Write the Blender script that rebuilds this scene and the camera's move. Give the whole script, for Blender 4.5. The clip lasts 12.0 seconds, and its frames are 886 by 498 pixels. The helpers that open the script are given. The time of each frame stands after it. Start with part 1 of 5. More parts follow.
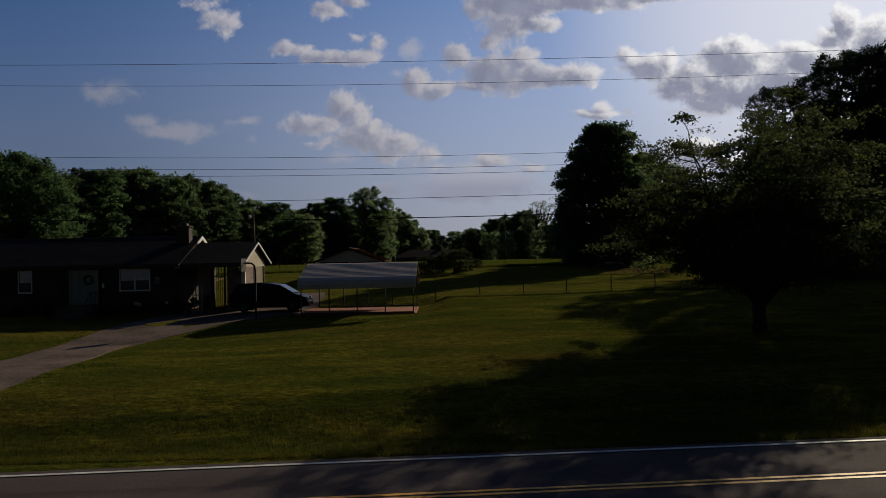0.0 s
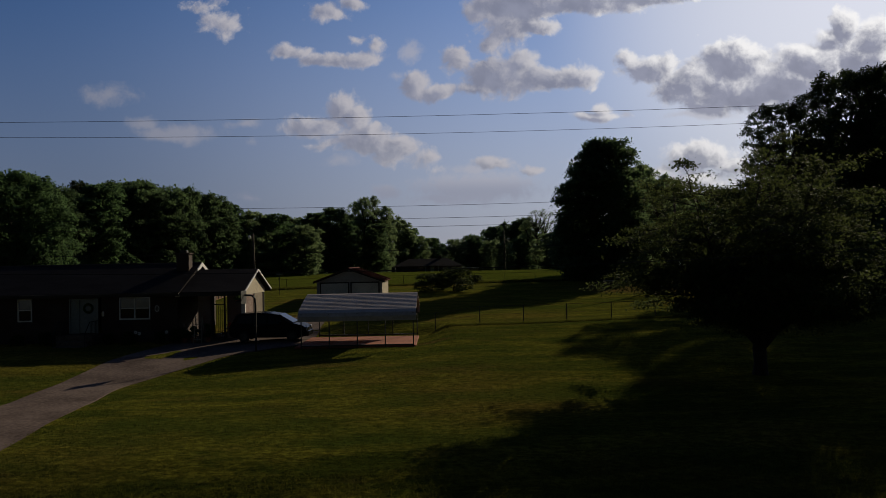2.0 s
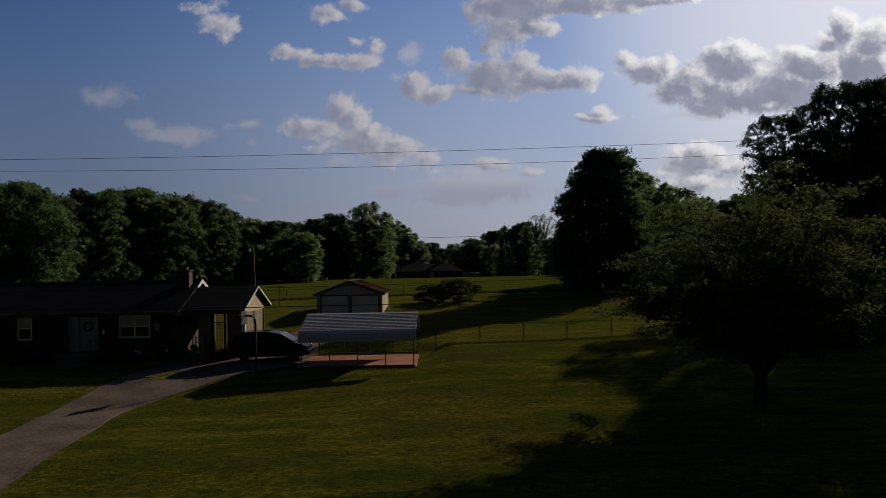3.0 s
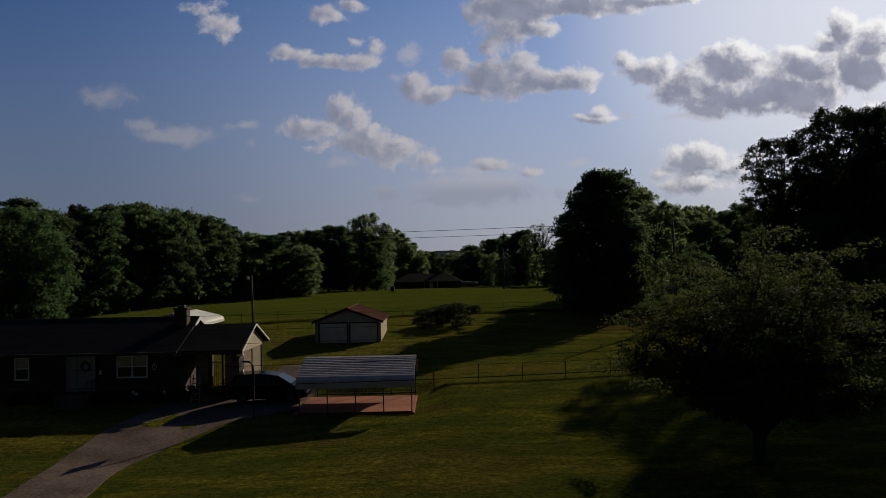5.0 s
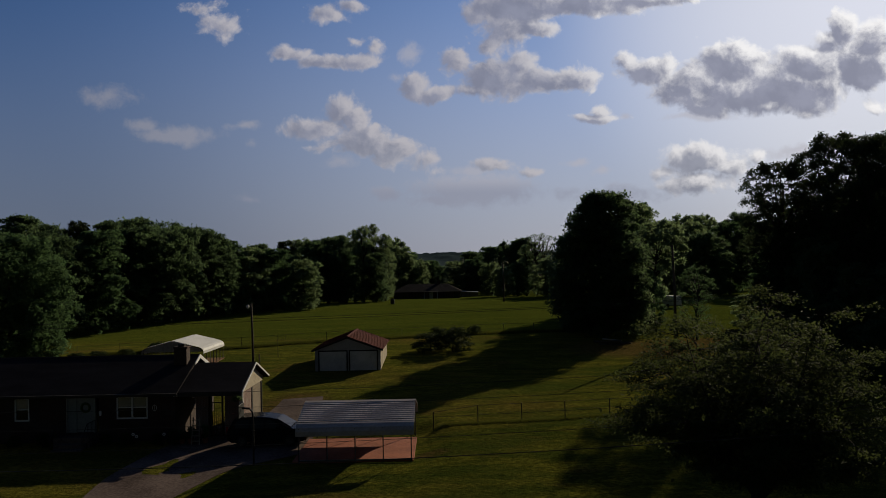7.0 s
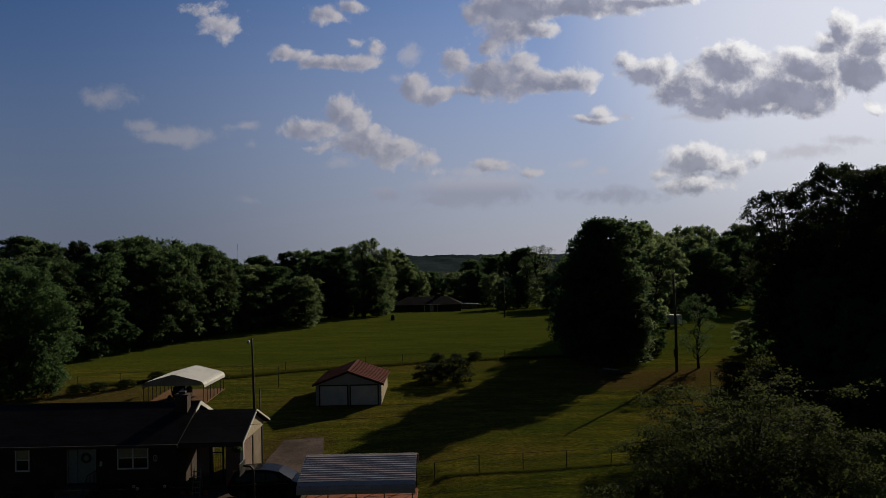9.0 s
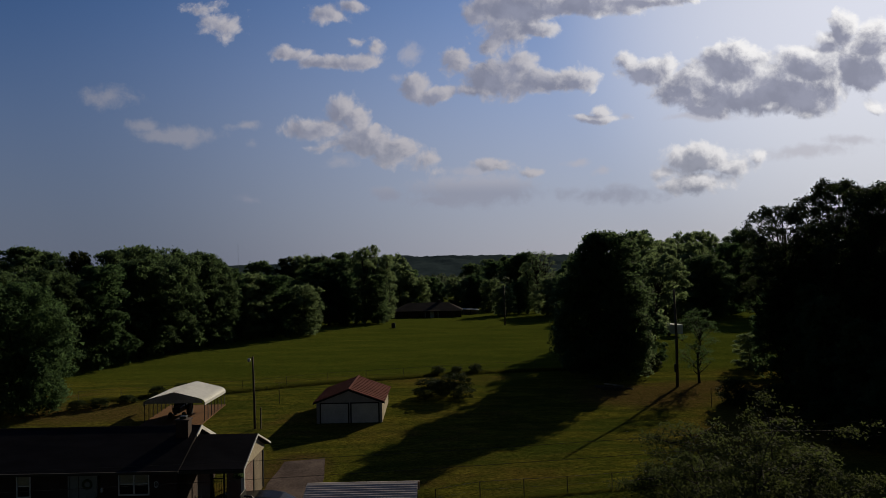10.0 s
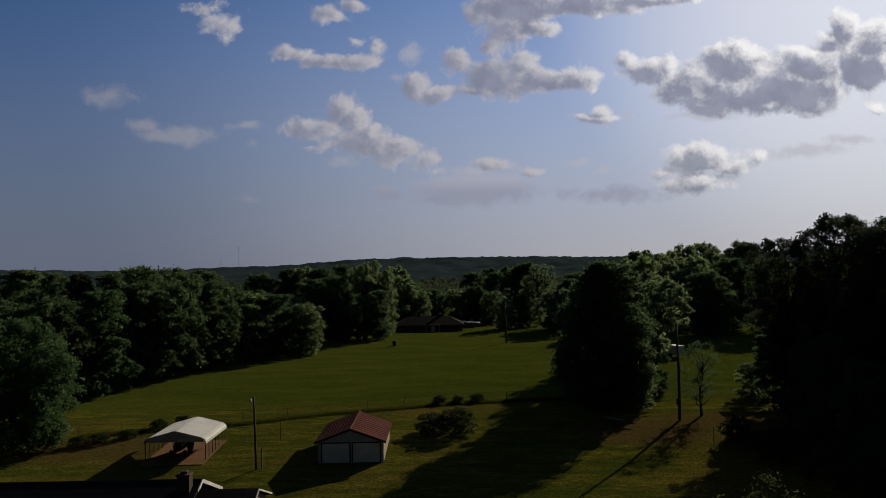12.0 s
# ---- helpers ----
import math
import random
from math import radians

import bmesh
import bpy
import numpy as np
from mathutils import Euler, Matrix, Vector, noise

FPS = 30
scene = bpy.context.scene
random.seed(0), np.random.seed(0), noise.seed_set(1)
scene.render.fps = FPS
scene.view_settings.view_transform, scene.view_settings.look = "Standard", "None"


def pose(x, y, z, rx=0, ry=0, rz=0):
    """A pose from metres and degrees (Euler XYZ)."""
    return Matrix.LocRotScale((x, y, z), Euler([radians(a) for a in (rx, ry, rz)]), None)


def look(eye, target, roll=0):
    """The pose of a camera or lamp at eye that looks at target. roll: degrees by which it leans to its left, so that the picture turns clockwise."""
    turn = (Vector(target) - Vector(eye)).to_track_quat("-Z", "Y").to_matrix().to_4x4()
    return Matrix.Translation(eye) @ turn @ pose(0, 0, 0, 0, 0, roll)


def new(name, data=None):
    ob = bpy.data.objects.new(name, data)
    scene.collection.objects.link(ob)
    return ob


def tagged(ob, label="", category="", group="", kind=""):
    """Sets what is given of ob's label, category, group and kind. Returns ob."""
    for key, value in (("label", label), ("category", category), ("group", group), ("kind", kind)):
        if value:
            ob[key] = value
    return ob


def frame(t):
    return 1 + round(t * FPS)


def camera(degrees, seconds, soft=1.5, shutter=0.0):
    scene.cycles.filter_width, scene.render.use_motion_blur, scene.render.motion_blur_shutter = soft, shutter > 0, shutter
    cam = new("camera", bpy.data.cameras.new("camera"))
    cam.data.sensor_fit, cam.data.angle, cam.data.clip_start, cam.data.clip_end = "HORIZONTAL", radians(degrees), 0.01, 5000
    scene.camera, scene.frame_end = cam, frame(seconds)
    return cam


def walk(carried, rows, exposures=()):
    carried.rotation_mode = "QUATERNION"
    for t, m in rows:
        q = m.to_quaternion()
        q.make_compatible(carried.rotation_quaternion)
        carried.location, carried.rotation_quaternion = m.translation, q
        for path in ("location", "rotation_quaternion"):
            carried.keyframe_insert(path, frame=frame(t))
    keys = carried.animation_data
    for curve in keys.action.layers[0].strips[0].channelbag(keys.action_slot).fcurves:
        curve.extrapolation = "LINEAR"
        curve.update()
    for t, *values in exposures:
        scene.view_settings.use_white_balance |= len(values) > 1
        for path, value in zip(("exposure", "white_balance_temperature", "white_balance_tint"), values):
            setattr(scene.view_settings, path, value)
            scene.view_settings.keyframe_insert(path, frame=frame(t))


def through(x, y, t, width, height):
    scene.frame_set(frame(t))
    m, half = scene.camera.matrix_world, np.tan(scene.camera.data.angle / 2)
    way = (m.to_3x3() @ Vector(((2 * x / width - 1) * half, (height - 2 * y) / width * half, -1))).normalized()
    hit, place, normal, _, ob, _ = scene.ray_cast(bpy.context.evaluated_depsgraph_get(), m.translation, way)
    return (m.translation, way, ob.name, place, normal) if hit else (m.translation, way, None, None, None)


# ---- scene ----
cam = camera(64.0, 12.0, soft=0.4)
EYE, LEAN = 4.1, 1.1   # first eye above the road, lean to the right
# seconds, x, y, climb, yaw, pitch
PATH = [
    (0.0, 0.000, 0.000, 0.000, 0.000, 0.909),
    (0.5, -0.037, 0.017, 0.357, -0.005, 0.961),
    (1.0, -0.033, 0.025, 0.767, -0.019, 1.014),
    (1.5, -0.021, 0.008, 1.213, -0.035, 1.065),
    (2.0, -0.013, -0.022, 1.693, -0.048, 1.112),
    (2.5, -0.019, -0.036, 2.224, -0.055, 1.156),
    (3.0, -0.016, -0.042, 2.809, -0.063, 1.199),
    (5.0, 0.099, 0.033, 5.380, -0.111, 1.237),
    (5.5, 0.124, -0.010, 6.003, -0.120, 1.221),
    (6.0, 0.156, -0.049, 6.644, -0.119, 1.212),
    (6.5, 0.185, -0.096, 7.342, -0.112, 1.220),
    (8.5, 0.175, -0.075, 10.390, -0.102, 1.306),
    (9.0, 0.172, -0.084, 11.274, -0.100, 1.300),
    (9.5, 0.149, -0.099, 12.147, -0.086, 1.286),
    (10.0, 0.172, -0.114, 13.021, -0.070, 1.265),
    (10.5, 0.196, -0.114, 13.922, -0.053, 1.250),
    (11.0, 0.204, -0.081, 14.831, -0.039, 1.240),
    (11.5, 0.189, -0.031, 15.789, -0.027, 1.238),
    (12.0, 0.148, 0.029, 16.800, -0.017, 1.233),
]
walk(cam, [(t, pose(x, y, EYE + z, 90 + pitch, LEAN, yaw)) for t, x, y, z, yaw, pitch in PATH])

# ------------------------------------------------------------------ light
SUN_AZ, SUN_EL = 34.5, 21.8          # degrees from +y towards +x, and above the horizon
to_sun = Vector((math.sin(radians(SUN_AZ)) * math.cos(radians(SUN_EL)),
                 math.cos(radians(SUN_AZ)) * math.cos(radians(SUN_EL)), math.sin(radians(SUN_EL))))
sun = new("sun", bpy.data.lights.new("sun", "SUN"))
sun.data.energy, sun.data.angle, sun.data.color = 4.8, radians(0.6), (1.0, 0.87, 0.62)
sun.matrix_world = look(to_sun * 100, (0, 0, 0))
SKY = 0.055


class Nodes:
    """A short way to write node trees."""

    def __init__(self, tree):
        self.tree = tree
        tree.nodes.clear()

    def add(self, kind, out=0, **inputs):
        n = self.tree.nodes.new(kind)
        for k, v in inputs.items():
            key = int(k[1:]) if k[0] == "i" and k[1:].isdigit() else k.replace("_", " ")
            self.put(n.inputs[key], v)
        return n.outputs[out] if len(n.outputs) else None

    def put(self, socket, v):
        if isinstance(v, bpy.types.NodeSocket):
            self.tree.links.new(v, socket)
        else:
            socket.default_value = v

    def math(self, op, a, b=0.0, c=0.0, clamp=False):
        o = self.add("ShaderNodeMath", i0=a, i1=b, i2=c)
        o.node.operation, o.node.use_clamp = op, clamp
        return o

    def vec(self, op, a, b=(0, 0, 0), out=0):
        n = self.tree.nodes.new("ShaderNodeVectorMath")
        n.operation = op
        self.put(n.inputs[0], a)
        self.put(n.inputs[1], b)
        return n.outputs[out]

    def xyz(self, x, y, z=0.0):
        return self.add("ShaderNodeCombineXYZ", X=x, Y=y, Z=z)

    def noise(self, vector, scale, detail=4.0, rough=0.5, lac=2.0):
        return self.add("ShaderNodeTexNoise", Vector=vector, Scale=scale, Detail=detail, Roughness=rough, Lacunarity=lac)

    def step(self, v, lo, hi, a=0.0, b=1.0):
        o = self.add("ShaderNodeMapRange", i0=v, i1=lo, i2=hi, i3=a, i4=b)
        o.node.interpolation_type = "SMOOTHSTEP"
        return o

    def mix(self, f, a, b, blend="MIX"):
        n = self.tree.nodes.new("ShaderNodeMix")
        n.data_type, n.blend_type = "RGBA", blend
        for i, v in ((0, f), (6, a), (7, b)):
            self.put(n.inputs[i], v if isinstance(v, (bpy.types.NodeSocket, float, int)) else (*v, 1.0)[:4])
        return n.outputs[2]


world = bpy.data.worlds.new("sky")
scene.world = world
world.use_nodes = True
W = Nodes(world.node_tree)
sky = W.add("ShaderNodeTexSky")
sky.node.sky_type, sky.node.sun_disc = "NISHITA", False
sky.node.sun_elevation, sky.node.sun_rotation = radians(SUN_EL), radians(SUN_AZ)
sky.node.air_density, sky.node.dust_density, sky.node.ozone_density = 1.0, 0.35, 3.0
ray_way = W.add("ShaderNodeTexCoord", out=0)
sep = W.add("ShaderNodeSeparateXYZ", Vector=ray_way)
sx, sy, sz = sep.node.outputs
ahead = W.math("MAXIMUM", sy, 0.08)
u, v = W.math("DIVIDE", sx, ahead), W.math("DIVIDE", sz, ahead)
flat = W.xyz(u, v, 0.0)
# billows push the clouds' outlines about
warp = W.add("ShaderNodeTexNoise", out=1, Vector=flat, Scale=14.0, Detail=4.0, Roughness=0.5)
warp = W.vec("SCALE", W.vec("SUBTRACT", warp, (0.5, 0.5, 0.5)))
warp.node.inputs["Scale"].default_value = 0.030
# clouds: across, up, half width, half height, thickness
CLOUDS_MIDDLE = ((-0.137, 0.226, 0.024, 0.021, 1.00), (-0.119, 0.211, 0.021, 0.018, 1.00), (-0.173, 0.197, 0.044, 0.016, 0.95), (-0.110, 0.178, 0.053, 0.019, 1.10), (-0.154, 0.172, 0.048, 0.009, 0.60),
    (-0.062, 0.163, 0.033, 0.019, 0.90), (-0.026, 0.145, 0.027, 0.014, 0.70), (-0.003, 0.132, 0.024, 0.010, 0.50), (-0.212, 0.305, 0.029, 0.010, 0.75), (-0.156, 0.291, 0.046, 0.010, 0.90),
    (-0.104, 0.292, 0.030, 0.013, 0.90), (-0.119, 0.320, 0.018, 0.010, 0.70), (-0.091, 0.309, 0.014, 0.015, 0.65), (-0.303, 0.342, 0.032, 0.016, 0.60), (-0.331, 0.370, 0.033, 0.010, 0.45),
    (-0.267, 0.352, 0.011, 0.021, 0.40), (-0.155, 0.357, 0.030, 0.013, 0.80), (-0.121, 0.371, 0.024, 0.009, 0.75))
CLOUDS_CENTRE = ((-0.032, 0.255, 0.022, 0.018, 0.90), (-0.004, 0.242, 0.038, 0.010, 0.90), (0.024, 0.286, 0.022, 0.021, 0.90), (0.084, 0.263, 0.046, 0.027, 1.20), (0.121, 0.284, 0.022, 0.019, 0.90),
    (0.152, 0.258, 0.049, 0.018, 1.10), (0.196, 0.263, 0.028, 0.016, 0.90), (0.060, 0.244, 0.053, 0.010, 0.80), (0.077, 0.313, 0.030, 0.026, 0.65), (0.058, 0.357, 0.016, 0.014, 0.80),
    (0.102, 0.337, 0.037, 0.024, 0.90), (0.126, 0.364, 0.072, 0.019, 1.30), (0.207, 0.367, 0.088, 0.016, 1.30), (0.303, 0.370, 0.072, 0.010, 1.00), (0.150, 0.334, 0.032, 0.012, 0.80),
    (0.223, 0.204, 0.038, 0.008, 0.80), (0.231, 0.215, 0.018, 0.009, 0.85), (0.070, 0.141, 0.033, 0.010, 0.85), (0.131, 0.132, 0.015, 0.007, 0.75))
CLOUDS_SUNWARD = ((0.273, 0.283, 0.018, 0.016, 0.90), (0.301, 0.269, 0.041, 0.021, 1.10), (0.348, 0.242, 0.046, 0.027, 1.20), (0.414, 0.279, 0.041, 0.027, 1.30), (0.420, 0.232, 0.088, 0.026, 1.40),
    (0.380, 0.217, 0.048, 0.014, 1.20), (0.501, 0.245, 0.072, 0.032, 1.40), (0.534, 0.275, 0.064, 0.026, 1.30), (0.606, 0.274, 0.048, 0.033, 1.40), (0.619, 0.299, 0.030, 0.030, 1.20),
    (0.576, 0.328, 0.022, 0.022, 1.00), (0.559, 0.312, 0.027, 0.014, 0.90), (0.476, 0.217, 0.040, 0.014, 1.10), (0.366, 0.147, 0.046, 0.021, 1.00), (0.321, 0.128, 0.021, 0.013, 0.65),
    (0.409, 0.130, 0.029, 0.014, 0.80), (0.373, 0.109, 0.061, 0.018, 0.85), (0.454, 0.149, 0.014, 0.010, 0.55), (0.616, 0.211, 0.022, 0.011, 0.50))
CLOUDS_FAINT = ((-0.469, 0.247, 0.040, 0.014, 0.42), (-0.372, 0.192, 0.051, 0.011, 0.70), (-0.417, 0.205, 0.022, 0.009, 0.55), (-0.276, 0.203, 0.022, 0.006, 0.50), (-0.270, 0.177, 0.013, 0.005, 0.25),
    (-0.039, 0.299, 0.014, 0.014, 0.60), (-0.056, 0.268, 0.011, 0.006, 0.35), (-0.142, 0.149, 0.021, 0.008, 0.40), (-0.079, 0.099, 0.017, 0.010, 0.75), (0.371, 0.201, 0.041, 0.005, 0.65),
    (0.263, 0.205, 0.010, 0.005, 0.50), (0.041, 0.132, 0.027, 0.007, 0.60), (0.053, 0.105, 0.076, 0.021, 0.75), (0.009, 0.090, 0.048, 0.011, 0.60), (0.195, 0.138, 0.016, 0.005, 0.60),
    (0.229, 0.126, 0.013, 0.005, 0.50), (0.240, 0.093, 0.068, 0.012, 0.50), (-0.271, 0.099, 0.019, 0.006, 0.40), (0.514, 0.150, 0.056, 0.009, 0.60), (0.579, 0.166, 0.040, 0.007, 0.55))


def thickness(place):
    """How much cloud lies at a place of the sky."""
    out = None
    for cu, cv, cw, ch, amount in CLOUDS_MIDDLE + CLOUDS_CENTRE + CLOUDS_SUNWARD:
        d = W.vec("LENGTH", W.vec("MULTIPLY", W.vec("SUBTRACT", place, (cu, cv, 0)), (0.66 / cw, 0.66 / ch, 0)), out=1)
        e = W.math("MULTIPLY_ADD", d, -amount * 1.3, amount * 1.3)
        out = e if out is None else W.math("SMOOTH_MAX", out, e, 0.25)
    fine = W.noise(place, 16.0, 9.0, 0.55)
    lobes = W.add("ShaderNodeTexVoronoi", Vector=place, Scale=38.0, Detail=4.0, Roughness=0.6)
    lobes.node.feature = "SMOOTH_F1"
    out = W.math("ADD", out, W.math("MULTIPLY_ADD", fine, 1.5, -0.70))
    return W.math("ADD", out, W.math("MULTIPLY_ADD", lobes, -0.60, 0.26))


puff = W.vec("ADD", flat, warp)
dense = thickness(puff)
sunward = W.vec("SCALE", W.vec("NORMALIZE", W.vec("SUBTRACT", (to_sun.x / to_sun.y, to_sun.z / to_sun.y, 0), flat)))
sunward.node.inputs["Scale"].default_value = 0.013
towards_sun = thickness(W.vec("ADD", puff, sunward))
cover = W.step(dense, -0.10, 0.42)
mottle = W.noise(puff, 55.0, 6.0, 0.6)
veil = None
for cu, cv, cw, ch, amount in CLOUDS_FAINT:
    d = W.vec("LENGTH", W.vec("MULTIPLY", W.vec("SUBTRACT", puff, (cu, cv, 0)), (0.62 / cw, 0.62 / ch, 0)), out=1)
    e = W.math("MULTIPLY_ADD", d, -amount, amount)
    veil = e if veil is None else W.math("MAXIMUM", veil, e)
veil = W.step(W.math("ADD", veil, W.math("MULTIPLY_ADD", mottle, 0.7, -0.40)), -0.02, 0.45, 0.0, 0.62)
# edges that face the sun and thin parts are bright, the thick middle is grey
facing = W.math("SUBTRACT", dense, towards_sun)
bright = W.math("ADD", W.math("MULTIPLY_ADD", facing, 0.9, 0.36), W.math("MULTIPLY_ADD", dense, -0.64, W.math("MULTIPLY_ADD", mottle, 0.5, -0.25)))
shade = W.step(bright, -0.25, 0.60, 1.0, 0.0)
glow = W.vec("DOT_PRODUCT", ray_way, tuple(to_sun), out=1)
near_sun = W.step(glow, 0.86, 1.0)
lit = W.mix(near_sun, (8.4, 8.1, 8.7), (17.0, 16.7, 16.6))
grey = W.mix(near_sun, (3.8, 4.0, 5.3), (4.0, 4.2, 5.6))
grey = W.mix(W.step(v, 0.10, 0.24), (4.2, 4.4, 5.4), grey)
grey = W.mix(W.step(W.noise(puff, 26.0, 5.0, 0.55), 0.35, 0.65, 0.0, 0.5), grey, W.mix(1.0, grey, (1.5, 1.48, 1.42), "MULTIPLY"))
cloud = W.mix(shade, lit, grey)
# the air is whiter low down and towards the sun, deep blue away from it
side = W.step(glow, 0.45, 0.98)
deep = W.mix(1.0, sky, W.mix(side, (0.50, 0.66, 0.94), (1.02, 1.12, 1.40)), "MULTIPLY")
# the unseen sky behind is dimmed to about a fifth, to deepen shaded fronts
behind = W.step(sy, -0.35, 0.15)
deep = W.mix(behind, W.mix(1.0, sky, (0.21, 0.21, 0.21), "MULTIPLY"), deep)
haze = W.step(v, -0.02, 0.47, 0.90, 0.0)
clear = W.mix(haze, deep, W.mix(side, (2.15, 2.45, 3.55), (6.6, 6.7, 8.1)))
aureole = W.step(glow, 0.90, 1.0, 0.0, 0.60)
clear = W.mix(aureole, clear, (15.0, 14.6, 14.6))
thin = W.mix(W.step(v, 0.098, 0.125), (4.7, 4.85, 6.1), W.mix(side, (4.8, 4.8, 5.6), (8.2, 8.0, 8.9)))
clear = W.mix(W.math("MULTIPLY", veil, W.step(sy, 0.10, 0.30)), clear, thin)
ahead_only = W.step(sy, 0.10, 0.30)
both = W.mix(W.math("MULTIPLY", W.math("MULTIPLY", cover, 0.93), ahead_only), clear, cloud)
W.add("ShaderNodeOutputWorld", Surface=W.add("ShaderNodeBackground", Color=both, Strength=SKY))


# ------------------------------------------------------------------ materials
def material(name, build):
    m = bpy.data.materials.new(name)
    m.use_nodes = True
    n = Nodes(m.node_tree)
    n.add("ShaderNodeOutputMaterial", Surface=build(n))
    return m


def surface(name, dark, light, grain=8.0, patch=0.6, rough=0.8, metal=0.0, bump=0.2, depth=0.02, stretch=(1, 1, 1), spec=0.12, blotch=0.5, per_thing=0.0):
    """Two scales of variation between two colours, and a fine relief."""
    def build(n):
        at = n.vec("MULTIPLY", n.add("ShaderNodeTexCoord", out=3), stretch)
        g, p = n.noise(at, grain, 6.0, 0.6), n.noise(at, patch, 4.0, 0.55)
        f = n.math("ADD", n.math("MULTIPLY", g, 1.0 - blotch), n.math("MULTIPLY", p, blotch))
        if per_thing:
            r = n.add("ShaderNodeObjectInfo", out=5)
            f = n.math("ADD", f, n.math("MULTIPLY_ADD", r, per_thing, -per_thing / 2))
        col = n.mix(n.step(f, 0.3, 0.7), dark, light)
        b = n.add("ShaderNodeBump", Strength=bump, Distance=depth, Height=g)
        return n.add("ShaderNodeBsdfPrincipled", Base_Color=col, Roughness=rough, Metallic=metal, Normal=b, Specular_IOR_Level=spec)
    return material(name, build)


def leaf_material(name, dark, light, through=0.35, per_thing=0.25):
    """Leaves: each its own shade, with light passing through."""
    def build(n):
        isl = n.add("ShaderNodeNewGeometry", out=8)
        thing = n.add("ShaderNodeObjectInfo", out=5)
        at = n.add("ShaderNodeTexCoord", out=3)
        f = n.math("ADD", n.math("MULTIPLY", isl, 0.6), n.math("MULTIPLY", n.noise(at, 0.35, 3.0), 0.4))
        f = n.math("ADD", f, n.math("MULTIPLY_ADD", thing, per_thing, -per_thing / 2))
        col = n.mix(n.math("ADD", f, 0.0, clamp=True), dark, light)
        face = n.add("ShaderNodeBsdfPrincipled", Base_Color=col, Roughness=0.8, Specular_IOR_Level=0.04)
        back = n.add("ShaderNodeBsdfTranslucent", Color=n.mix(0.5, col, tuple(min(1, c * 1.6) for c in light)))
        return n.add("ShaderNodeMixShader", i0=through, i1=face, i2=back)
    return material(name, build)


def lawn_colour(n, at):
    """Mown grass: green and straw mixed at several scales, with worn brownish patches. Also gives the noises behind it."""
    wide = n.noise(at, 0.055, 5.0, 0.6)
    mid = n.noise(n.vec("MULTIPLY", at, (0.45, 1.5, 1.0)), 0.6, 6.0, 0.68)
    col = n.mix(n.step(mid, 0.38, 0.62), (0.029, 0.040, 0.0066), (0.114, 0.102, 0.0138))
    col = n.mix(n.step(wide, 0.46, 0.66, 0.0, 0.9), col, (0.112, 0.074, 0.0175))
    worn = n.noise(n.vec("MULTIPLY", at, (0.7, 1.2, 1.0)), 0.16, 5.0, 0.65)
    col = n.mix(n.step(worn, 0.54, 0.68, 0.0, 0.8), col, (0.098, 0.058, 0.0190))
    streak = n.noise(n.vec("MULTIPLY", at, (0.35, 1.3, 1.0)), 0.22, 4.0, 0.6)
    col = n.mix(n.step(streak, 0.46, 0.64, 0.0, 0.75), col, (0.026, 0.042, 0.0075))
    return col, mid, streak


def tuft_material():
    """Blades of the mown lawn, each a little lighter or darker than the turf."""
    def build(n):
        at = n.add("ShaderNodeTexCoord", out=3)
        col = lawn_colour(n, at)[0]
        one = n.add("ShaderNodeNewGeometry", out=8)
        col = n.mix(n.step(one, 0.0, 1.0), n.mix(0.6, col, (0.008, 0.014, 0.003)), n.mix(0.35, col, (0.110, 0.105, 0.020)))
        face = n.add("ShaderNodeBsdfPrincipled", Base_Color=col, Roughness=0.85, Specular_IOR_Level=0.03)
        return n.add("ShaderNodeMixShader", i0=0.45, i1=face, i2=n.add("ShaderNodeBsdfTranslucent", Color=col))
    return material("mown_grass_blades", build)


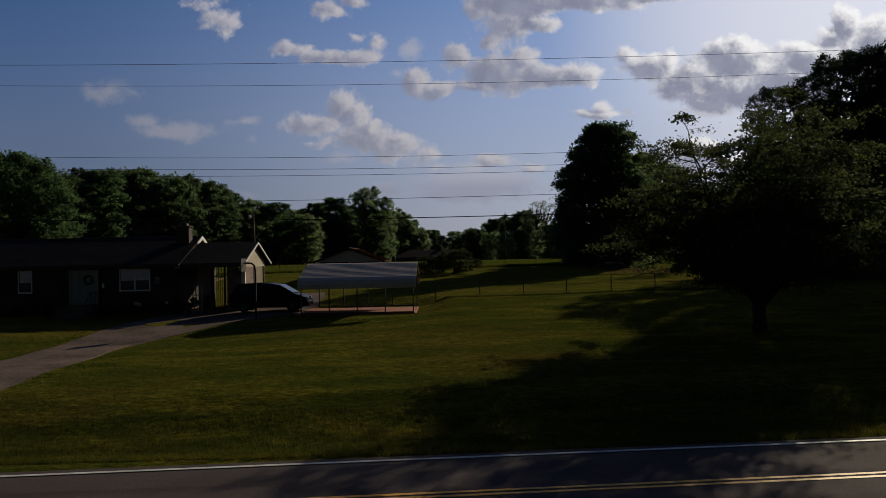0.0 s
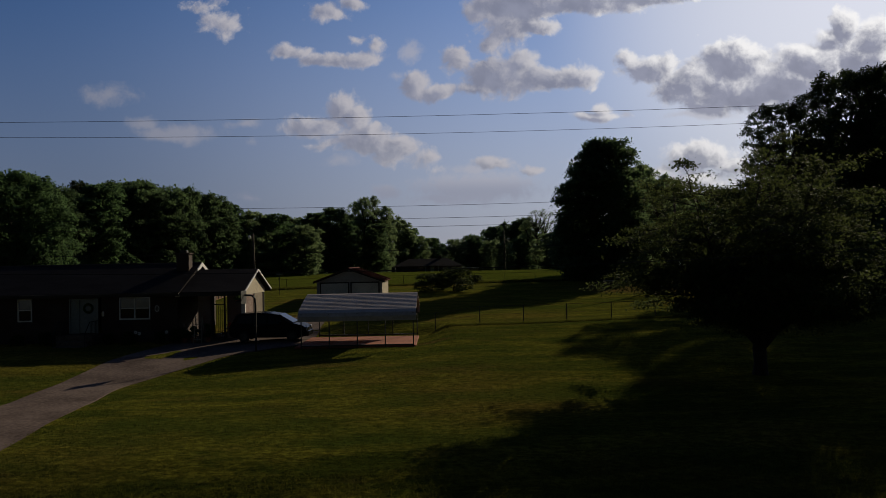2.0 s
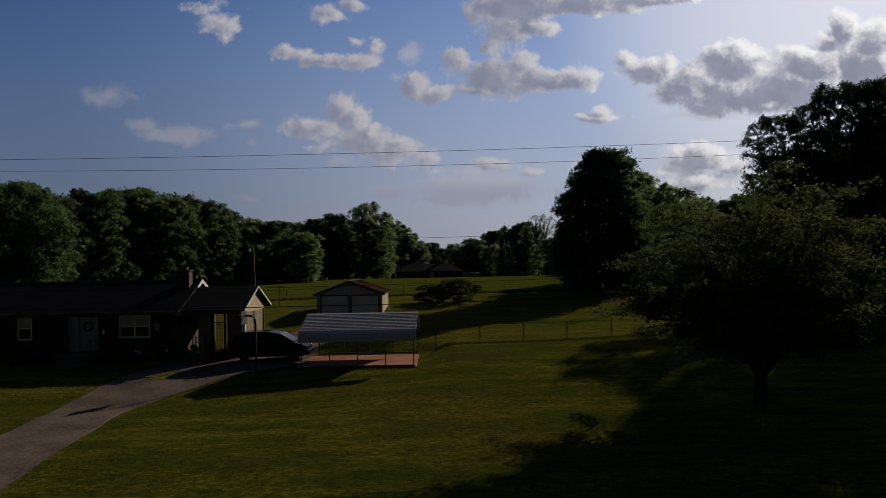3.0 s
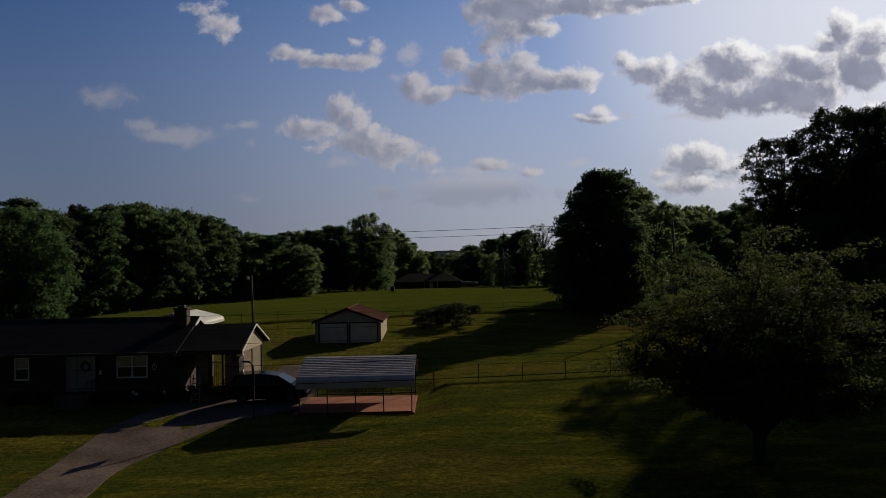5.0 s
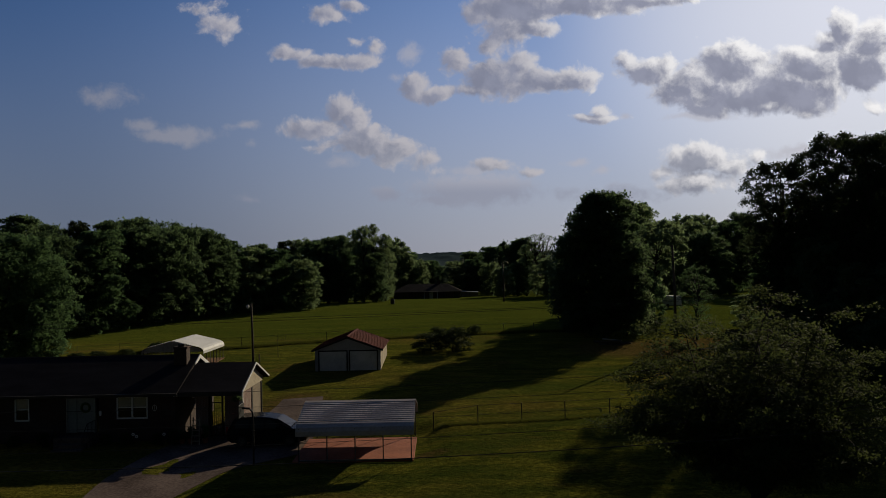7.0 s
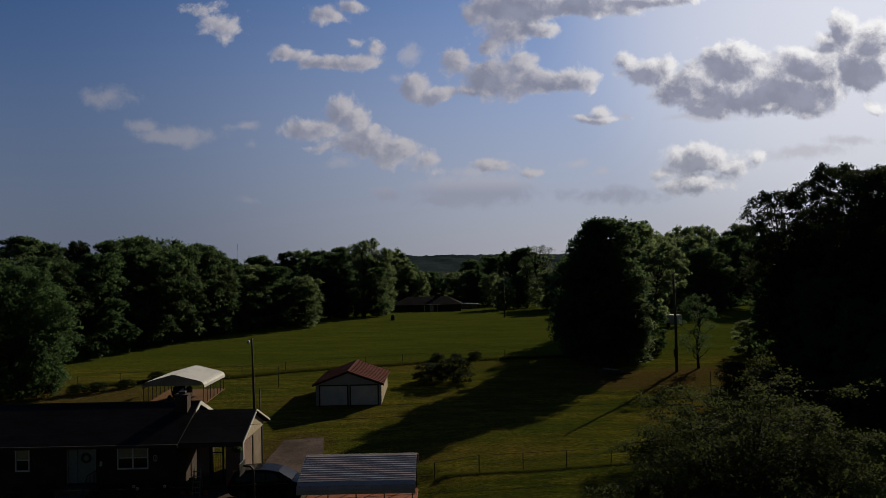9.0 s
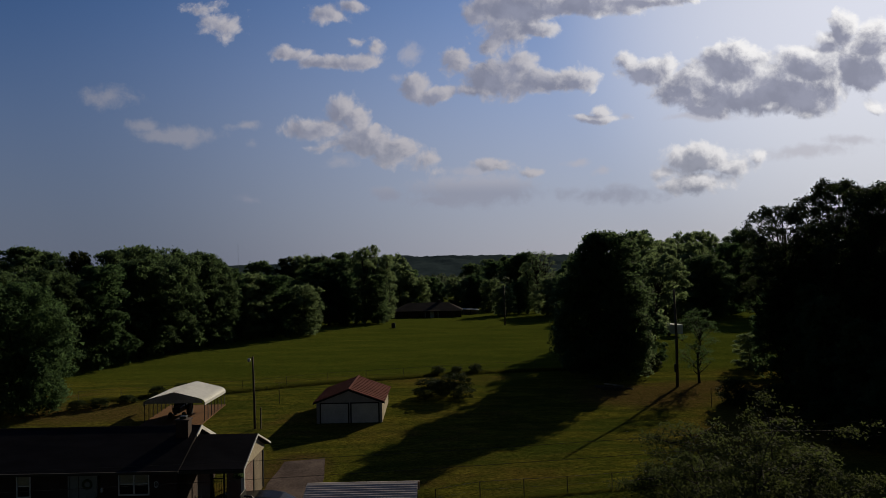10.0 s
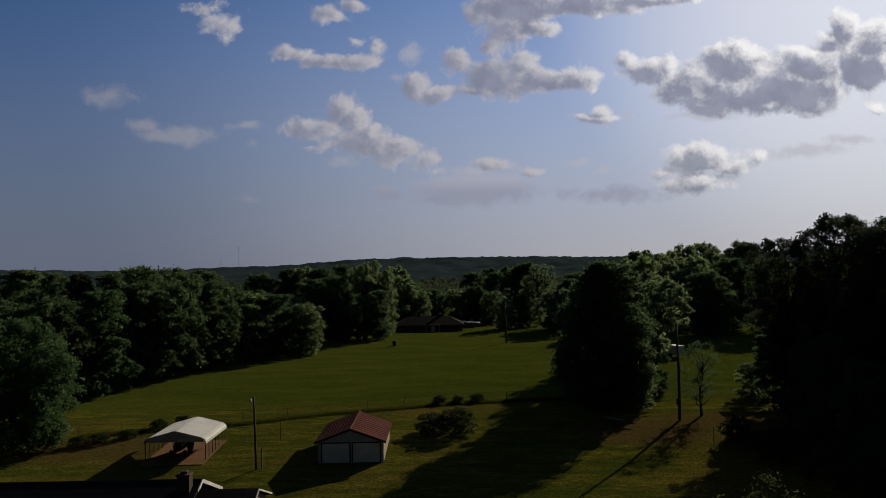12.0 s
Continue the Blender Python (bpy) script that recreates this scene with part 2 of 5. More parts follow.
def grass_material():
    def build(n):
        at = n.add("ShaderNodeTexCoord", out=3)
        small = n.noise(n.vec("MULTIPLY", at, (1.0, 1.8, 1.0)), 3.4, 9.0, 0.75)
        col, mid, streak = lawn_colour(n, at)
        ahead_y = n.add("ShaderNodeSeparateXYZ", out=1, Vector=at)
        pasture = n.step(n.math("ADD", ahead_y, n.math("MULTIPLY", mid, 6.0)), 90.0, 97.0)
        col = n.mix(pasture, col, n.mix(n.step(streak, 0.35, 0.65), (0.026, 0.044, 0.0055), n.mix(n.step(mid, 0.35, 0.65), (0.038, 0.056, 0.0060), (0.060, 0.072, 0.0095))))
        for cx, cy, rx, ry in ((22.0, 76.5, 8.5, 6.0), (-36.5, 73.5, 9.0, 5.0), (-0.6, 41.0, 1.1, 0.7), (-11.6, 54.5, 3.2, 5.5), (30.0, 80.0, 8.0, 4.0)):
            off = n.vec("MULTIPLY", n.vec("SUBTRACT", at, (cx, cy, 0)), (1 / rx, 1 / ry, 0))
            bare = n.step(n.math("ADD", n.vec("LENGTH", off, out=1), n.math("MULTIPLY", mid, 1.1)), 1.05, 1.75, 0.92, 0.0)
            col = n.mix(bare, col, n.mix(small, (0.044, 0.023, 0.011), (0.105, 0.058, 0.028)))
        # hollows of the fine relief are darkened in the colour, towards near black
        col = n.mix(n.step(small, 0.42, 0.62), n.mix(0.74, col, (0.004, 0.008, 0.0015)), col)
        b = n.add("ShaderNodeBump", Strength=1.0, Distance=0.12, Height=n.math("ADD", small, n.math("MULTIPLY", mid, 0.8)))
        face = n.add("ShaderNodeBsdfPrincipled", Base_Color=col, Roughness=0.95, Specular_IOR_Level=0.0, Normal=b, Sheen_Weight=0.085, Sheen_Roughness=0.4, Sheen_Tint=(0.62, 0.62, 0.12, 1))
        sheen = n.add("ShaderNodeBsdfTranslucent", Color=col, Normal=b)
        return n.add("ShaderNodeMixShader", i0=0.12, i1=face, i2=sheen)
    return material("lawn_grass", build)


def brick_material(name, c1, c2, mortar):
    def build(n):
        at = n.add("ShaderNodeTexCoord", out=3)
        sep3 = n.add("ShaderNodeSeparateXYZ", Vector=at)
        x, y, z = sep3.node.outputs
        flat2 = n.xyz(n.math("ADD", x, y), z, 0.0)
        br = n.tree.nodes.new("ShaderNodeTexBrick")
        n.put(br.inputs["Vector"], flat2)
        for k, val in (("Color1", (*c1, 1)), ("Color2", (*c2, 1)), ("Mortar", (*mortar, 1)), ("Scale", 1.0), ("Mortar Size", 0.011),
                       ("Brick Width", 0.203), ("Row Height", 0.067), ("Bias", -0.1)):
            br.inputs[k].default_value = val
        grain = n.noise(at, 30.0, 4.0)
        col = n.mix(n.step(n.noise(at, 1.2, 3.0), 0.3, 0.7, 0.0, 0.35), br.outputs[0], tuple(c * 0.6 for c in c1))
        b = n.add("ShaderNodeBump", Strength=0.5, Distance=0.01, Height=n.math("SUBTRACT", grain, br.outputs[1]))
        return n.add("ShaderNodeBsdfPrincipled", Base_Color=col, Roughness=0.85, Normal=b, Specular_IOR_Level=0.2)
    return material(name, build)


def door_paint():
    return surface("grey_green_door_paint", (0.13, 0.14, 0.135), (0.20, 0.21, 0.20), 6.0, 0.6, 0.5, bump=0.03)


def glass_material():
    def build(n):
        return n.add("ShaderNodeBsdfPrincipled", Base_Color=(0.008, 0.009, 0.010, 1), Roughness=0.05, Specular_IOR_Level=0.15)
    return material("window_glass", build)


GRASS = grass_material()
TURF = tuft_material()
ASPHALT = surface("asphalt", (0.034, 0.027, 0.028), (0.064, 0.052, 0.052), 22.0, 0.35, 0.95, bump=0.5, depth=0.012, spec=0.03)
CONCRETE = surface("worn_driveway", (0.034, 0.024, 0.021), (0.112, 0.084, 0.074), 7.0, 0.45, 0.95, bump=0.3, spec=0.03)
CLAY = surface("red_clay_slab", (0.13, 0.038, 0.021), (0.25, 0.082, 0.046), 6.0, 0.6, 0.9, bump=0.3)
DIRT = surface("red_dirt", (0.09, 0.045, 0.02), (0.17, 0.085, 0.04), 4.0, 0.35, 0.9, bump=0.4)
WHITE_LINE = surface("white_road_paint", (0.20, 0.20, 0.195), (0.46, 0.45, 0.43), 30.0, 1.2, 0.6)
YELLOW_LINE = surface("yellow_road_paint", (0.32, 0.15, 0.02), (0.60, 0.30, 0.04), 30.0, 1.2, 0.6)
SHINGLE = surface("asphalt_shingles", (0.009, 0.008, 0.009), (0.022, 0.019, 0.020), 14.0, 0.5, 0.95, bump=0.5, stretch=(1, 2.5, 2.5), spec=0.02)
RED_METAL = surface("red_painted_metal_roof", (0.055, 0.018, 0.015), (0.092, 0.032, 0.026), 5.0, 0.4, 0.85, 0.0, bump=0.05, spec=0.02)
WHITE_PAINT = surface("white_paint", (0.36, 0.355, 0.345), (0.56, 0.55, 0.53), 10.0, 0.8, 0.55, bump=0.08)
WHITE_METAL = surface("white_sheet_metal", (0.30, 0.30, 0.30), (0.44, 0.435, 0.43), 5.0, 0.5, 0.6, 0.0, bump=0.05)
CARPORT_METAL = surface("weathered_carport_sheet", (0.26, 0.225, 0.210), (0.38, 0.335, 0.315), 6.0, 0.6, 0.75, 0.0, bump=0.06, spec=0.05)
GREY_METAL = surface("galvanised_sheet_metal", (0.21, 0.185, 0.165), (0.34, 0.30, 0.27), 6.0, 0.6, 0.55, 0.0, bump=0.06)
STEEL = surface("grey_steel_tube", (0.02, 0.02, 0.02), (0.06, 0.058, 0.055), 12.0, 1.5, 0.45, 0.6, bump=0.05)
BLACK_STEEL = surface("dark_steel", (0.012, 0.012, 0.012), (0.03, 0.03, 0.03), 12.0, 1.5, 0.5, 0.4, bump=0.05)
# for small brown things, and for eaves boards with shade put into their colour
BROWN_AND_EAVES_SHADE = surface("dark_brown_and_eaves_shade", (0.020, 0.017, 0.015), (0.045, 0.040, 0.036), 8.0, 0.8, 0.6, bump=0.05)
SIDING = surface("beige_siding", (0.17, 0.14, 0.10), (0.29, 0.25, 0.185), 8.0, 0.8, 0.7, bump=0.1)
WEATHERED_BOARDS = surface("weathered_tan_boards", (0.085, 0.066, 0.047), (0.155, 0.125, 0.092), 9.0, 0.9, 0.8, bump=0.15)
GREY_SIDING = surface("pale_grey_siding", (0.20, 0.19, 0.19), (0.32, 0.31, 0.31), 8.0, 0.8, 0.7, bump=0.1)
# front brick: albedo lowered to put the wall's shade into the colour
BRICK = brick_material("shade_darkened_red_brick", (0.040, 0.018, 0.014), (0.024, 0.012, 0.010), (0.05, 0.046, 0.040))
# wing brick: same hue, about two and a half times lighter
TAN_BRICK = brick_material("lighter_red_brick", (0.105, 0.046, 0.034), (0.060, 0.029, 0.022), (0.22, 0.19, 0.16))
GLASS = glass_material()
DOOR_PAINT = door_paint()
BARK = surface("bark", (0.010, 0.008, 0.006), (0.034, 0.027, 0.021), 9.0, 1.0, 0.95, bump=0.8, depth=0.04, stretch=(2, 2, 0.4))
POLE_WOOD = surface("weathered_pole_wood", (0.035, 0.027, 0.02), (0.085, 0.068, 0.05), 7.0, 1.0, 0.9, bump=0.4, stretch=(3, 3, 0.3))
RUBBER = surface("tyre_rubber", (0.010, 0.010, 0.010), (0.022, 0.022, 0.022), 20.0, 2.0, 0.85)
CAR_PAINT = surface("black_car_paint", (0.004, 0.004, 0.005), (0.008, 0.008, 0.009), 4.0, 0.5, 0.20, 0.0, bump=0.0, spec=0.03)
CHROME = surface("bright_metal", (0.18, 0.18, 0.185), (0.28, 0.28, 0.28), 20.0, 2.0, 0.3, 0.6, bump=0.0)
WIRE = surface("dark_cable", (0.02, 0.02, 0.021), (0.045, 0.045, 0.046), 20.0, 2.0, 0.9, spec=0.0)
LEAF_OAK = leaf_material("oak_leaves", (0.012, 0.023, 0.009), (0.072, 0.110, 0.046), 0.46)
LEAF_LIGHT = leaf_material("young_green_leaves", (0.038, 0.060, 0.024), (0.136, 0.182, 0.082), 0.52)
LEAF_MID = leaf_material("green_leaves", (0.015, 0.031, 0.012), (0.064, 0.108, 0.042), 0.42)
LEAF_NEAR = leaf_material("spring_leaves", (0.009, 0.015, 0.005), (0.046, 0.057, 0.018), 0.44)
# near-black copy of the oak leaves, with the yard row's shade put in
LEAF_DARK = leaf_material("shade_darkened_leaves", (0.007, 0.012, 0.005), (0.034, 0.048, 0.020), 0.28)
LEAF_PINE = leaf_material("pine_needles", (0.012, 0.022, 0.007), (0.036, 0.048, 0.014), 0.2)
# far leaves are greyer, with a little haze put into the colour
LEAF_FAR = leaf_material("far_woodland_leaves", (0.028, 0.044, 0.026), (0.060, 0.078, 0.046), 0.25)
WEED = leaf_material("rank_grass", (0.018, 0.025, 0.004), (0.048, 0.050, 0.008), 0.55)


# ------------------------------------------------------------------ mesh helpers
class Shape:
    """Collects vertices and faces of one mesh."""

    def __init__(self):
        self.v, self.f = [], []

    def quads(self, pts, faces):
        o = len(self.v)
        self.v += [tuple(p) for p in pts]
        self.f += [tuple(o + i for i in f) for f in faces]
        return self

    def box(self, x0, y0, z0, x1, y1, z1, bev=0.0):
        b = bev
        if not b:
            p = [(x, y, z) for z in (z0, z1) for y in (y0, y1) for x in (x0, x1)]
            return self.quads(p, [(0, 2, 3, 1), (4, 5, 7, 6), (0, 1, 5, 4), (2, 6, 7, 3), (0, 4, 6, 2), (1, 3, 7, 5)])
        rings = [(z0, b), (z0 + b, 0), (z1 - b, 0), (z1, b)]
        p = []
        for z, i in rings:
            p += [(x0 + i + b, y0 + i, z), (x1 - i - b, y0 + i, z), (x1 - i, y0 + i + b, z), (x1 - i, y1 - i - b, z),
                  (x1 - i - b, y1 - i, z), (x0 + i + b, y1 - i, z), (x0 + i, y1 - i - b, z), (x0 + i, y0 + i + b, z)]
        f = [tuple(range(7, -1, -1)), tuple(range(24, 32))]
        f += [(r * 8 + k, r * 8 + (k + 1) % 8, r * 8 + 8 + (k + 1) % 8, r * 8 + 8 + k) for r in range(3) for k in range(8)]
        return self.quads(p, f)

    def panel(self, x0, x1, z0, z1, y0, y1, holes):
        """A slab along x in one piece, with rectangular openings (x0, z0, x1, z1) through it."""
        xs = sorted({x0, x1, *(h[0] for h in holes), *(h[2] for h in holes)})
        zs = sorted({z0, z1, *(max(z0, h[1]) for h in holes), *(min(z1, h[3]) for h in holes)})
        nx, nz, base = len(xs), len(zs), len(self.v)
        self.v += [(x, y, z) for y in (y0, y1) for z in zs for x in xs]

        def solid(i, k):
            if not (0 <= i < nx - 1 and 0 <= k < nz - 1):
                return False
            x, z = (xs[i] + xs[i + 1]) / 2, (zs[k] + zs[k + 1]) / 2
            return not any(a < x < c and b < z < d for a, b, c, d in holes)

        def at(i, k, s):
            return base + s * nx * nz + k * nx + i
        for i in range(nx - 1):
            for k in range(nz - 1):
                if solid(i, k):
                    self.f.append((at(i, k, 0), at(i + 1, k, 0), at(i + 1, k + 1, 0), at(i, k + 1, 0)))
                    self.f.append((at(i, k + 1, 1), at(i + 1, k + 1, 1), at(i + 1, k, 1), at(i, k, 1)))
                    for di, dk, a, b in ((-1, 0, (0, 0), (0, 1)), (1, 0, (1, 1), (1, 0)), (0, -1, (1, 0), (0, 0)), (0, 1, (0, 1), (1, 1))):
                        if not solid(i + di, k + dk):
                            p, q = (i + a[0], k + a[1]), (i + b[0], k + b[1])
                            self.f.append((at(*p, 0), at(*q, 0), at(*q, 1), at(*p, 1)))
        return self

    def tube(self, points, radii, n=6, cap=True):
        pts = [Vector(p) for p in points]
        base, up = len(self.v), None
        for i, p in enumerate(pts):
            d = (pts[min(i + 1, len(pts) - 1)] - pts[max(i - 1, 0)]).normalized()
            if up is None:
                up = d.orthogonal().normalized()
            a = (up - d * up.dot(d)).normalized()
            b = d.cross(a)
            up = a
            for k in range(n):
                w = 2 * math.pi * k / n
                self.v.append(tuple(p + (a * math.cos(w) + b * math.sin(w)) * radii[i]))
        for i in range(len(pts) - 1):
            for k in range(n):
                self.f.append((base + i * n + k, base + i * n + (k + 1) % n, base + (i + 1) * n + (k + 1) % n, base + (i + 1) * n + k))
        if cap:
            self.f.append(tuple(base + k for k in range(n - 1, -1, -1)))
            self.f.append(tuple(base + (len(pts) - 1) * n + k for k in range(n)))
        return self

    def prism(self, outline, axis, a, b):
        """A flat outline carried from a to b along an axis; the outline holds the other two coordinates in order."""
        def put(p, t):
            return (t, p[0], p[1]) if axis == "x" else (p[0], t, p[1]) if axis == "y" else (p[0], p[1], t)
        n = len(outline)
        p = [put(q, a) for q in outline] + [put(q, b) for q in outline]
        f = [tuple(range(n)), tuple(range(2 * n - 1, n - 1, -1))] + [(k, n + k, n + (k + 1) % n, (k + 1) % n) for k in range(n)]
        return self.quads(p, f)

    def sheet(self, lower, upper, axis, a, b):
        """A bent sheet with thickness: two outlines of the same length, carried along an axis."""
        return self.prism(list(lower) + list(reversed(upper)), axis, a, b)

    def lathe(self, profile, centre, axis="z", n=14):
        """Rings of radius r at height h round an axis."""
        base = len(self.v)
        cx, cy, cz = centre
        for r, h in profile:
            for k in range(n):
                w = 2 * math.pi * k / n
                c, s = r * math.cos(w), r * math.sin(w)
                self.v.append((cx + c, cy + s, cz + h) if axis == "z" else (cx + c, cy + h, cz + s) if axis == "y" else (cx + h, cy + c, cz + s))
        for i in range(len(profile) - 1):
            for k in range(n):
                self.f.append((base + i * n + k, base + i * n + (k + 1) % n, base + (i + 1) * n + (k + 1) % n, base + (i + 1) * n + k))
        self.f.append(tuple(base + k for k in range(n - 1, -1, -1)))
        self.f.append(tuple(base + (len(profile) - 1) * n + k for k in range(n)))
        return self

    def mesh(self, name, mat, smooth=False):
        me = bpy.data.meshes.new(name)
        me.from_pydata(self.v, [], self.f)
        bm = bmesh.new()
        bm.from_mesh(me)
        bmesh.ops.delete(bm, geom=[v for v in bm.verts if not v.link_faces], context="VERTS")
        bmesh.ops.recalc_face_normals(bm, faces=bm.faces)
        bm.to_mesh(me)
        bm.free()
        me.materials.append(mat)
        if smooth:
            me.polygons.foreach_set("use_smooth", [True] * len(me.polygons))
        return me


def fast_mesh(name, verts, faces, mat, smooth=False):
    """A mesh from arrays: verts (n, 3), faces (m, 3 or 4)."""
    me = bpy.data.meshes.new(name)
    k = faces.shape[1]
    me.vertices.add(len(verts))
    me.vertices.foreach_set("co", np.asarray(verts, np.float32).ravel())
    me.loops.add(faces.size)
    me.loops.foreach_set("vertex_index", faces.ravel().astype(np.int32))
    me.polygons.add(len(faces))
    me.polygons.foreach_set("loop_start", np.arange(0, faces.size, k, dtype=np.int32))
    if smooth:
        me.polygons.foreach_set("use_smooth", np.ones(len(faces), bool))
    me.update(calc_edges=True)
    me.materials.append(mat)
    return me


def thing(name, label, category, at=(0, 0, 0), group="", kind="", turn=0.0):
    ob = tagged(new(name), label, category, group, kind)
    ob.empty_display_size = 0.2
    ob.location, ob.rotation_euler = at, (0, 0, radians(turn))
    return ob


def part(name, shape, mat, parent, label="", smooth=False):
    me = shape.mesh(name, mat, smooth) if isinstance(shape, Shape) else shape
    ob = new(name, me)
    ob.parent = parent
    return tagged(ob, label)


def structure(name, me, label, category):
    return tagged(new(name, me), label, category, kind="structure")


# ------------------------------------------------------------------ the ground
# height of the land along its fall towards the road
YK = [-400, -20, 5, 9, 14.8, 15.6, 16.8, 18.2, 20.5, 24, 30, 36, 40, 47, 67, 80, 110, 150, 190, 260, 400, 1000, 5000]
ZK = [-1, -.3, -.05, .02, 0, -.05, -.18, -.05, .42, .52, .62, .95, 1.22, 1.52, 2.12, 2.85, 3.5, 4.0, 3.2, 1, -3, -8, -8]


def road_y(x, y):
    """The distance ahead, squared to the road, which runs a little askew."""
    return y - 0.08 * x * np.clip((42 - y) / 20, 0, 1) * np.clip((80 - np.abs(x)) / 40, 0, 1)


def gz(x, y):
    x, y = np.asarray(x, float), np.asarray(y, float)
    w = np.clip((y - 24) / 10, 0, 1) * np.clip((66 - y) / 16, 0, 1)
    z = np.interp(road_y(x, y), YK, ZK) + 0.05 * np.clip(x + 4, -10, 4) * w
    # the level pad under the carport
    off = np.hypot(np.maximum(np.abs(x + 5.1) - 3.5, 0), np.maximum(np.abs(y - 42.9) - 3.0, 0))
    return z + (1.06 - z) * np.clip(1 - (off - 0.3) / 1.6, 0, 1)


def lump(x, y, scale, seed):
    """Smooth unevenness from a few crossed waves."""
    r = np.random.RandomState(seed)
    out = 0
    for k in range(6):
        a, p, f = r.uniform(0, 6.28), r.uniform(0, 6.28), r.uniform(0.6, 1.8) / scale
        out = out + np.sin((x * math.cos(a) + y * math.sin(a)) * f + p)
    return out / 6


def spread(lo, hi, fine, near):
    """Steps that are fine around zero and grow with distance."""
    out, s = [0.0], fine
    while out[-1] < max(-lo, hi):
        out.append(out[-1] + s)
        if out[-1] > near:
            s *= 1.12
    pos = [o for o in out if o <= hi] + [hi]
    return np.array(sorted({-o for o in out if o <= -lo} | {lo} | set(pos)))


def build_ground():
    xs = spread(-2600, 2600, 0.8, 36)
    ys = np.unique(np.concatenate([np.arange(-60, 8, 2.0), np.arange(8, 26, 0.3), np.arange(26, 60, 0.6), np.arange(60, 220, 2.0), np.geomspace(220, 4200, 40)]))
    X, Y = np.meshgrid(xs, ys)
    Z = gz(X, Y) + 0.05 * lump(X, Y, 2.5, 3) * np.clip((road_y(X, Y) - 15.2) / 3, 0, 1) + 0.015 * lump(X, Y, 0.6, 5) * np.clip((road_y(X, Y) - 15.6) / 2, 0, 1)
    on_road = (road_y(X, Y) > 7.4) & (road_y(X, Y) < 15.3)
    Z = np.where(on_road, Z - 0.06, Z)
    n, m = len(xs), len(ys)
    idx = np.arange(n * m).reshape(m, n)
    F = np.stack([idx[:-1, :-1], idx[:-1, 1:], idx[1:, 1:], idx[1:, :-1]], -1).reshape(-1, 4)
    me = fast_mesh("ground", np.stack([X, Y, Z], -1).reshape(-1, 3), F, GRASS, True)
    return structure("ground", me, "mown green lawn and pasture sloping up from the road", "ground")


build_ground()


def strip(name, rows, lift, mat, label, category, thick=0.10):
    """A paved strip over the land: rows of (left point, right point), with a rim that goes into the ground."""
    s = Shape()
    cols = 8
    grid = []
    for (ax, ay), (bx, by) in rows:
        grid.append([(ax + (bx - ax) * k / cols, ay + (by - ay) * k / cols) for k in range(cols + 1)])
    top = [[(x, y, float(gz(x, y)) + lift) for x, y in row] for row in grid]
    n = cols + 1
    pts = [p for row in top for p in row]
    faces = [(i * n + k, i * n + k + 1, (i + 1) * n + k + 1, (i + 1) * n + k) for i in range(len(rows) - 1) for k in range(cols)]
    s.quads(pts, faces)
    rim = [top[0][k] for k in range(n)] + [r[-1] for r in top[1:]] + [top[-1][k] for k in range(cols - 1, -1, -1)] + [r[0] for r in reversed(top[1:-1])]
    m = len(rim)
    s.quads(rim + [(x, y, z - thick) for x, y, z in rim], [(k, (k + 1) % m, m + (k + 1) % m, m + k) for k in range(m)])
    return structure(name, s.mesh(name, mat, False), label, category)


def smooth_rows(rows, n):
    """More rows between the given ones, on a smooth line."""
    a = np.array(rows, float).reshape(len(rows), 4)
    t = np.linspace(0, len(rows) - 1, n)
    out = np.empty((n, 4))
    for j in range(4):
        for i, q in enumerate(t):
            k = min(int(q), len(rows) - 2)
            p = [a[max(0, min(len(rows) - 1, k + d)), j] for d in (-1, 0, 1, 2)]
            w = q - k
            out[i, j] = 0.5 * (2 * p[1] + (p[2] - p[0]) * w + (2 * p[0] - 5 * p[1] + 4 * p[2] - p[3]) * w * w + (3 * p[1] - p[0] - 3 * p[2] + p[3]) * w ** 3)
    return [((r[0], r[1]), (r[2], r[3])) for r in out]


def road_point(x, s):
    """A point on the line that runs s metres from the road's own origin."""
    return (x, s + 0.08 * x * min(1, max(0, (80 - abs(x)) / 40)))


ROAD_XS = np.concatenate([np.arange(-160, -30, 10), np.arange(-30, 30, 1.5), np.arange(30, 161, 10)])
strip("road", [(road_point(x, 15.05), road_point(x, 7.6)) for x in ROAD_XS], 0.012, ASPHALT, "two-lane grey asphalt road with worn painted lines", "road", 0.2)
strip("edge_line", [(road_point(x, 14.77), road_point(x, 14.66)) for x in ROAD_XS], 0.02, WHITE_LINE, "thin white painted edge line on the road", "road marking", 0.006)
strip("centre_line", [(road_point(x, 12.57), road_point(x, 12.47)) for x in ROAD_XS], 0.02, YELLOW_LINE, "yellow painted centre line on the road", "road marking", 0.006)
strip("centre_line", [(road_point(x, 12.37), road_point(x, 12.27)) for x in ROAD_XS], 0.02, YELLOW_LINE, "yellow painted centre line on the road", "road marking", 0.006)

DRIVE = [(-17.5, 14.4, -12.8, 14.5), (-17.4, 18.5, -13.0, 18.5), (-17.6, 24.0, -13.4, 23.0), (-18.0, 30.0, -14.4, 28.8), (-18.5, 36.5, -14.7, 33.3),
         (-18.4, 41.0, -13.2, 37.6), (-17.6, 44.6, -11.6, 40.3), (-16.6, 46.8, -8.6, 42.2), (-12.9, 48.2, -8.3, 46.6), (-12.8, 50.2, -8.7, 50.0), (-12.9, 53.0, -8.9, 53.0), (-12.7, 57.0, -9.6, 57.4)]
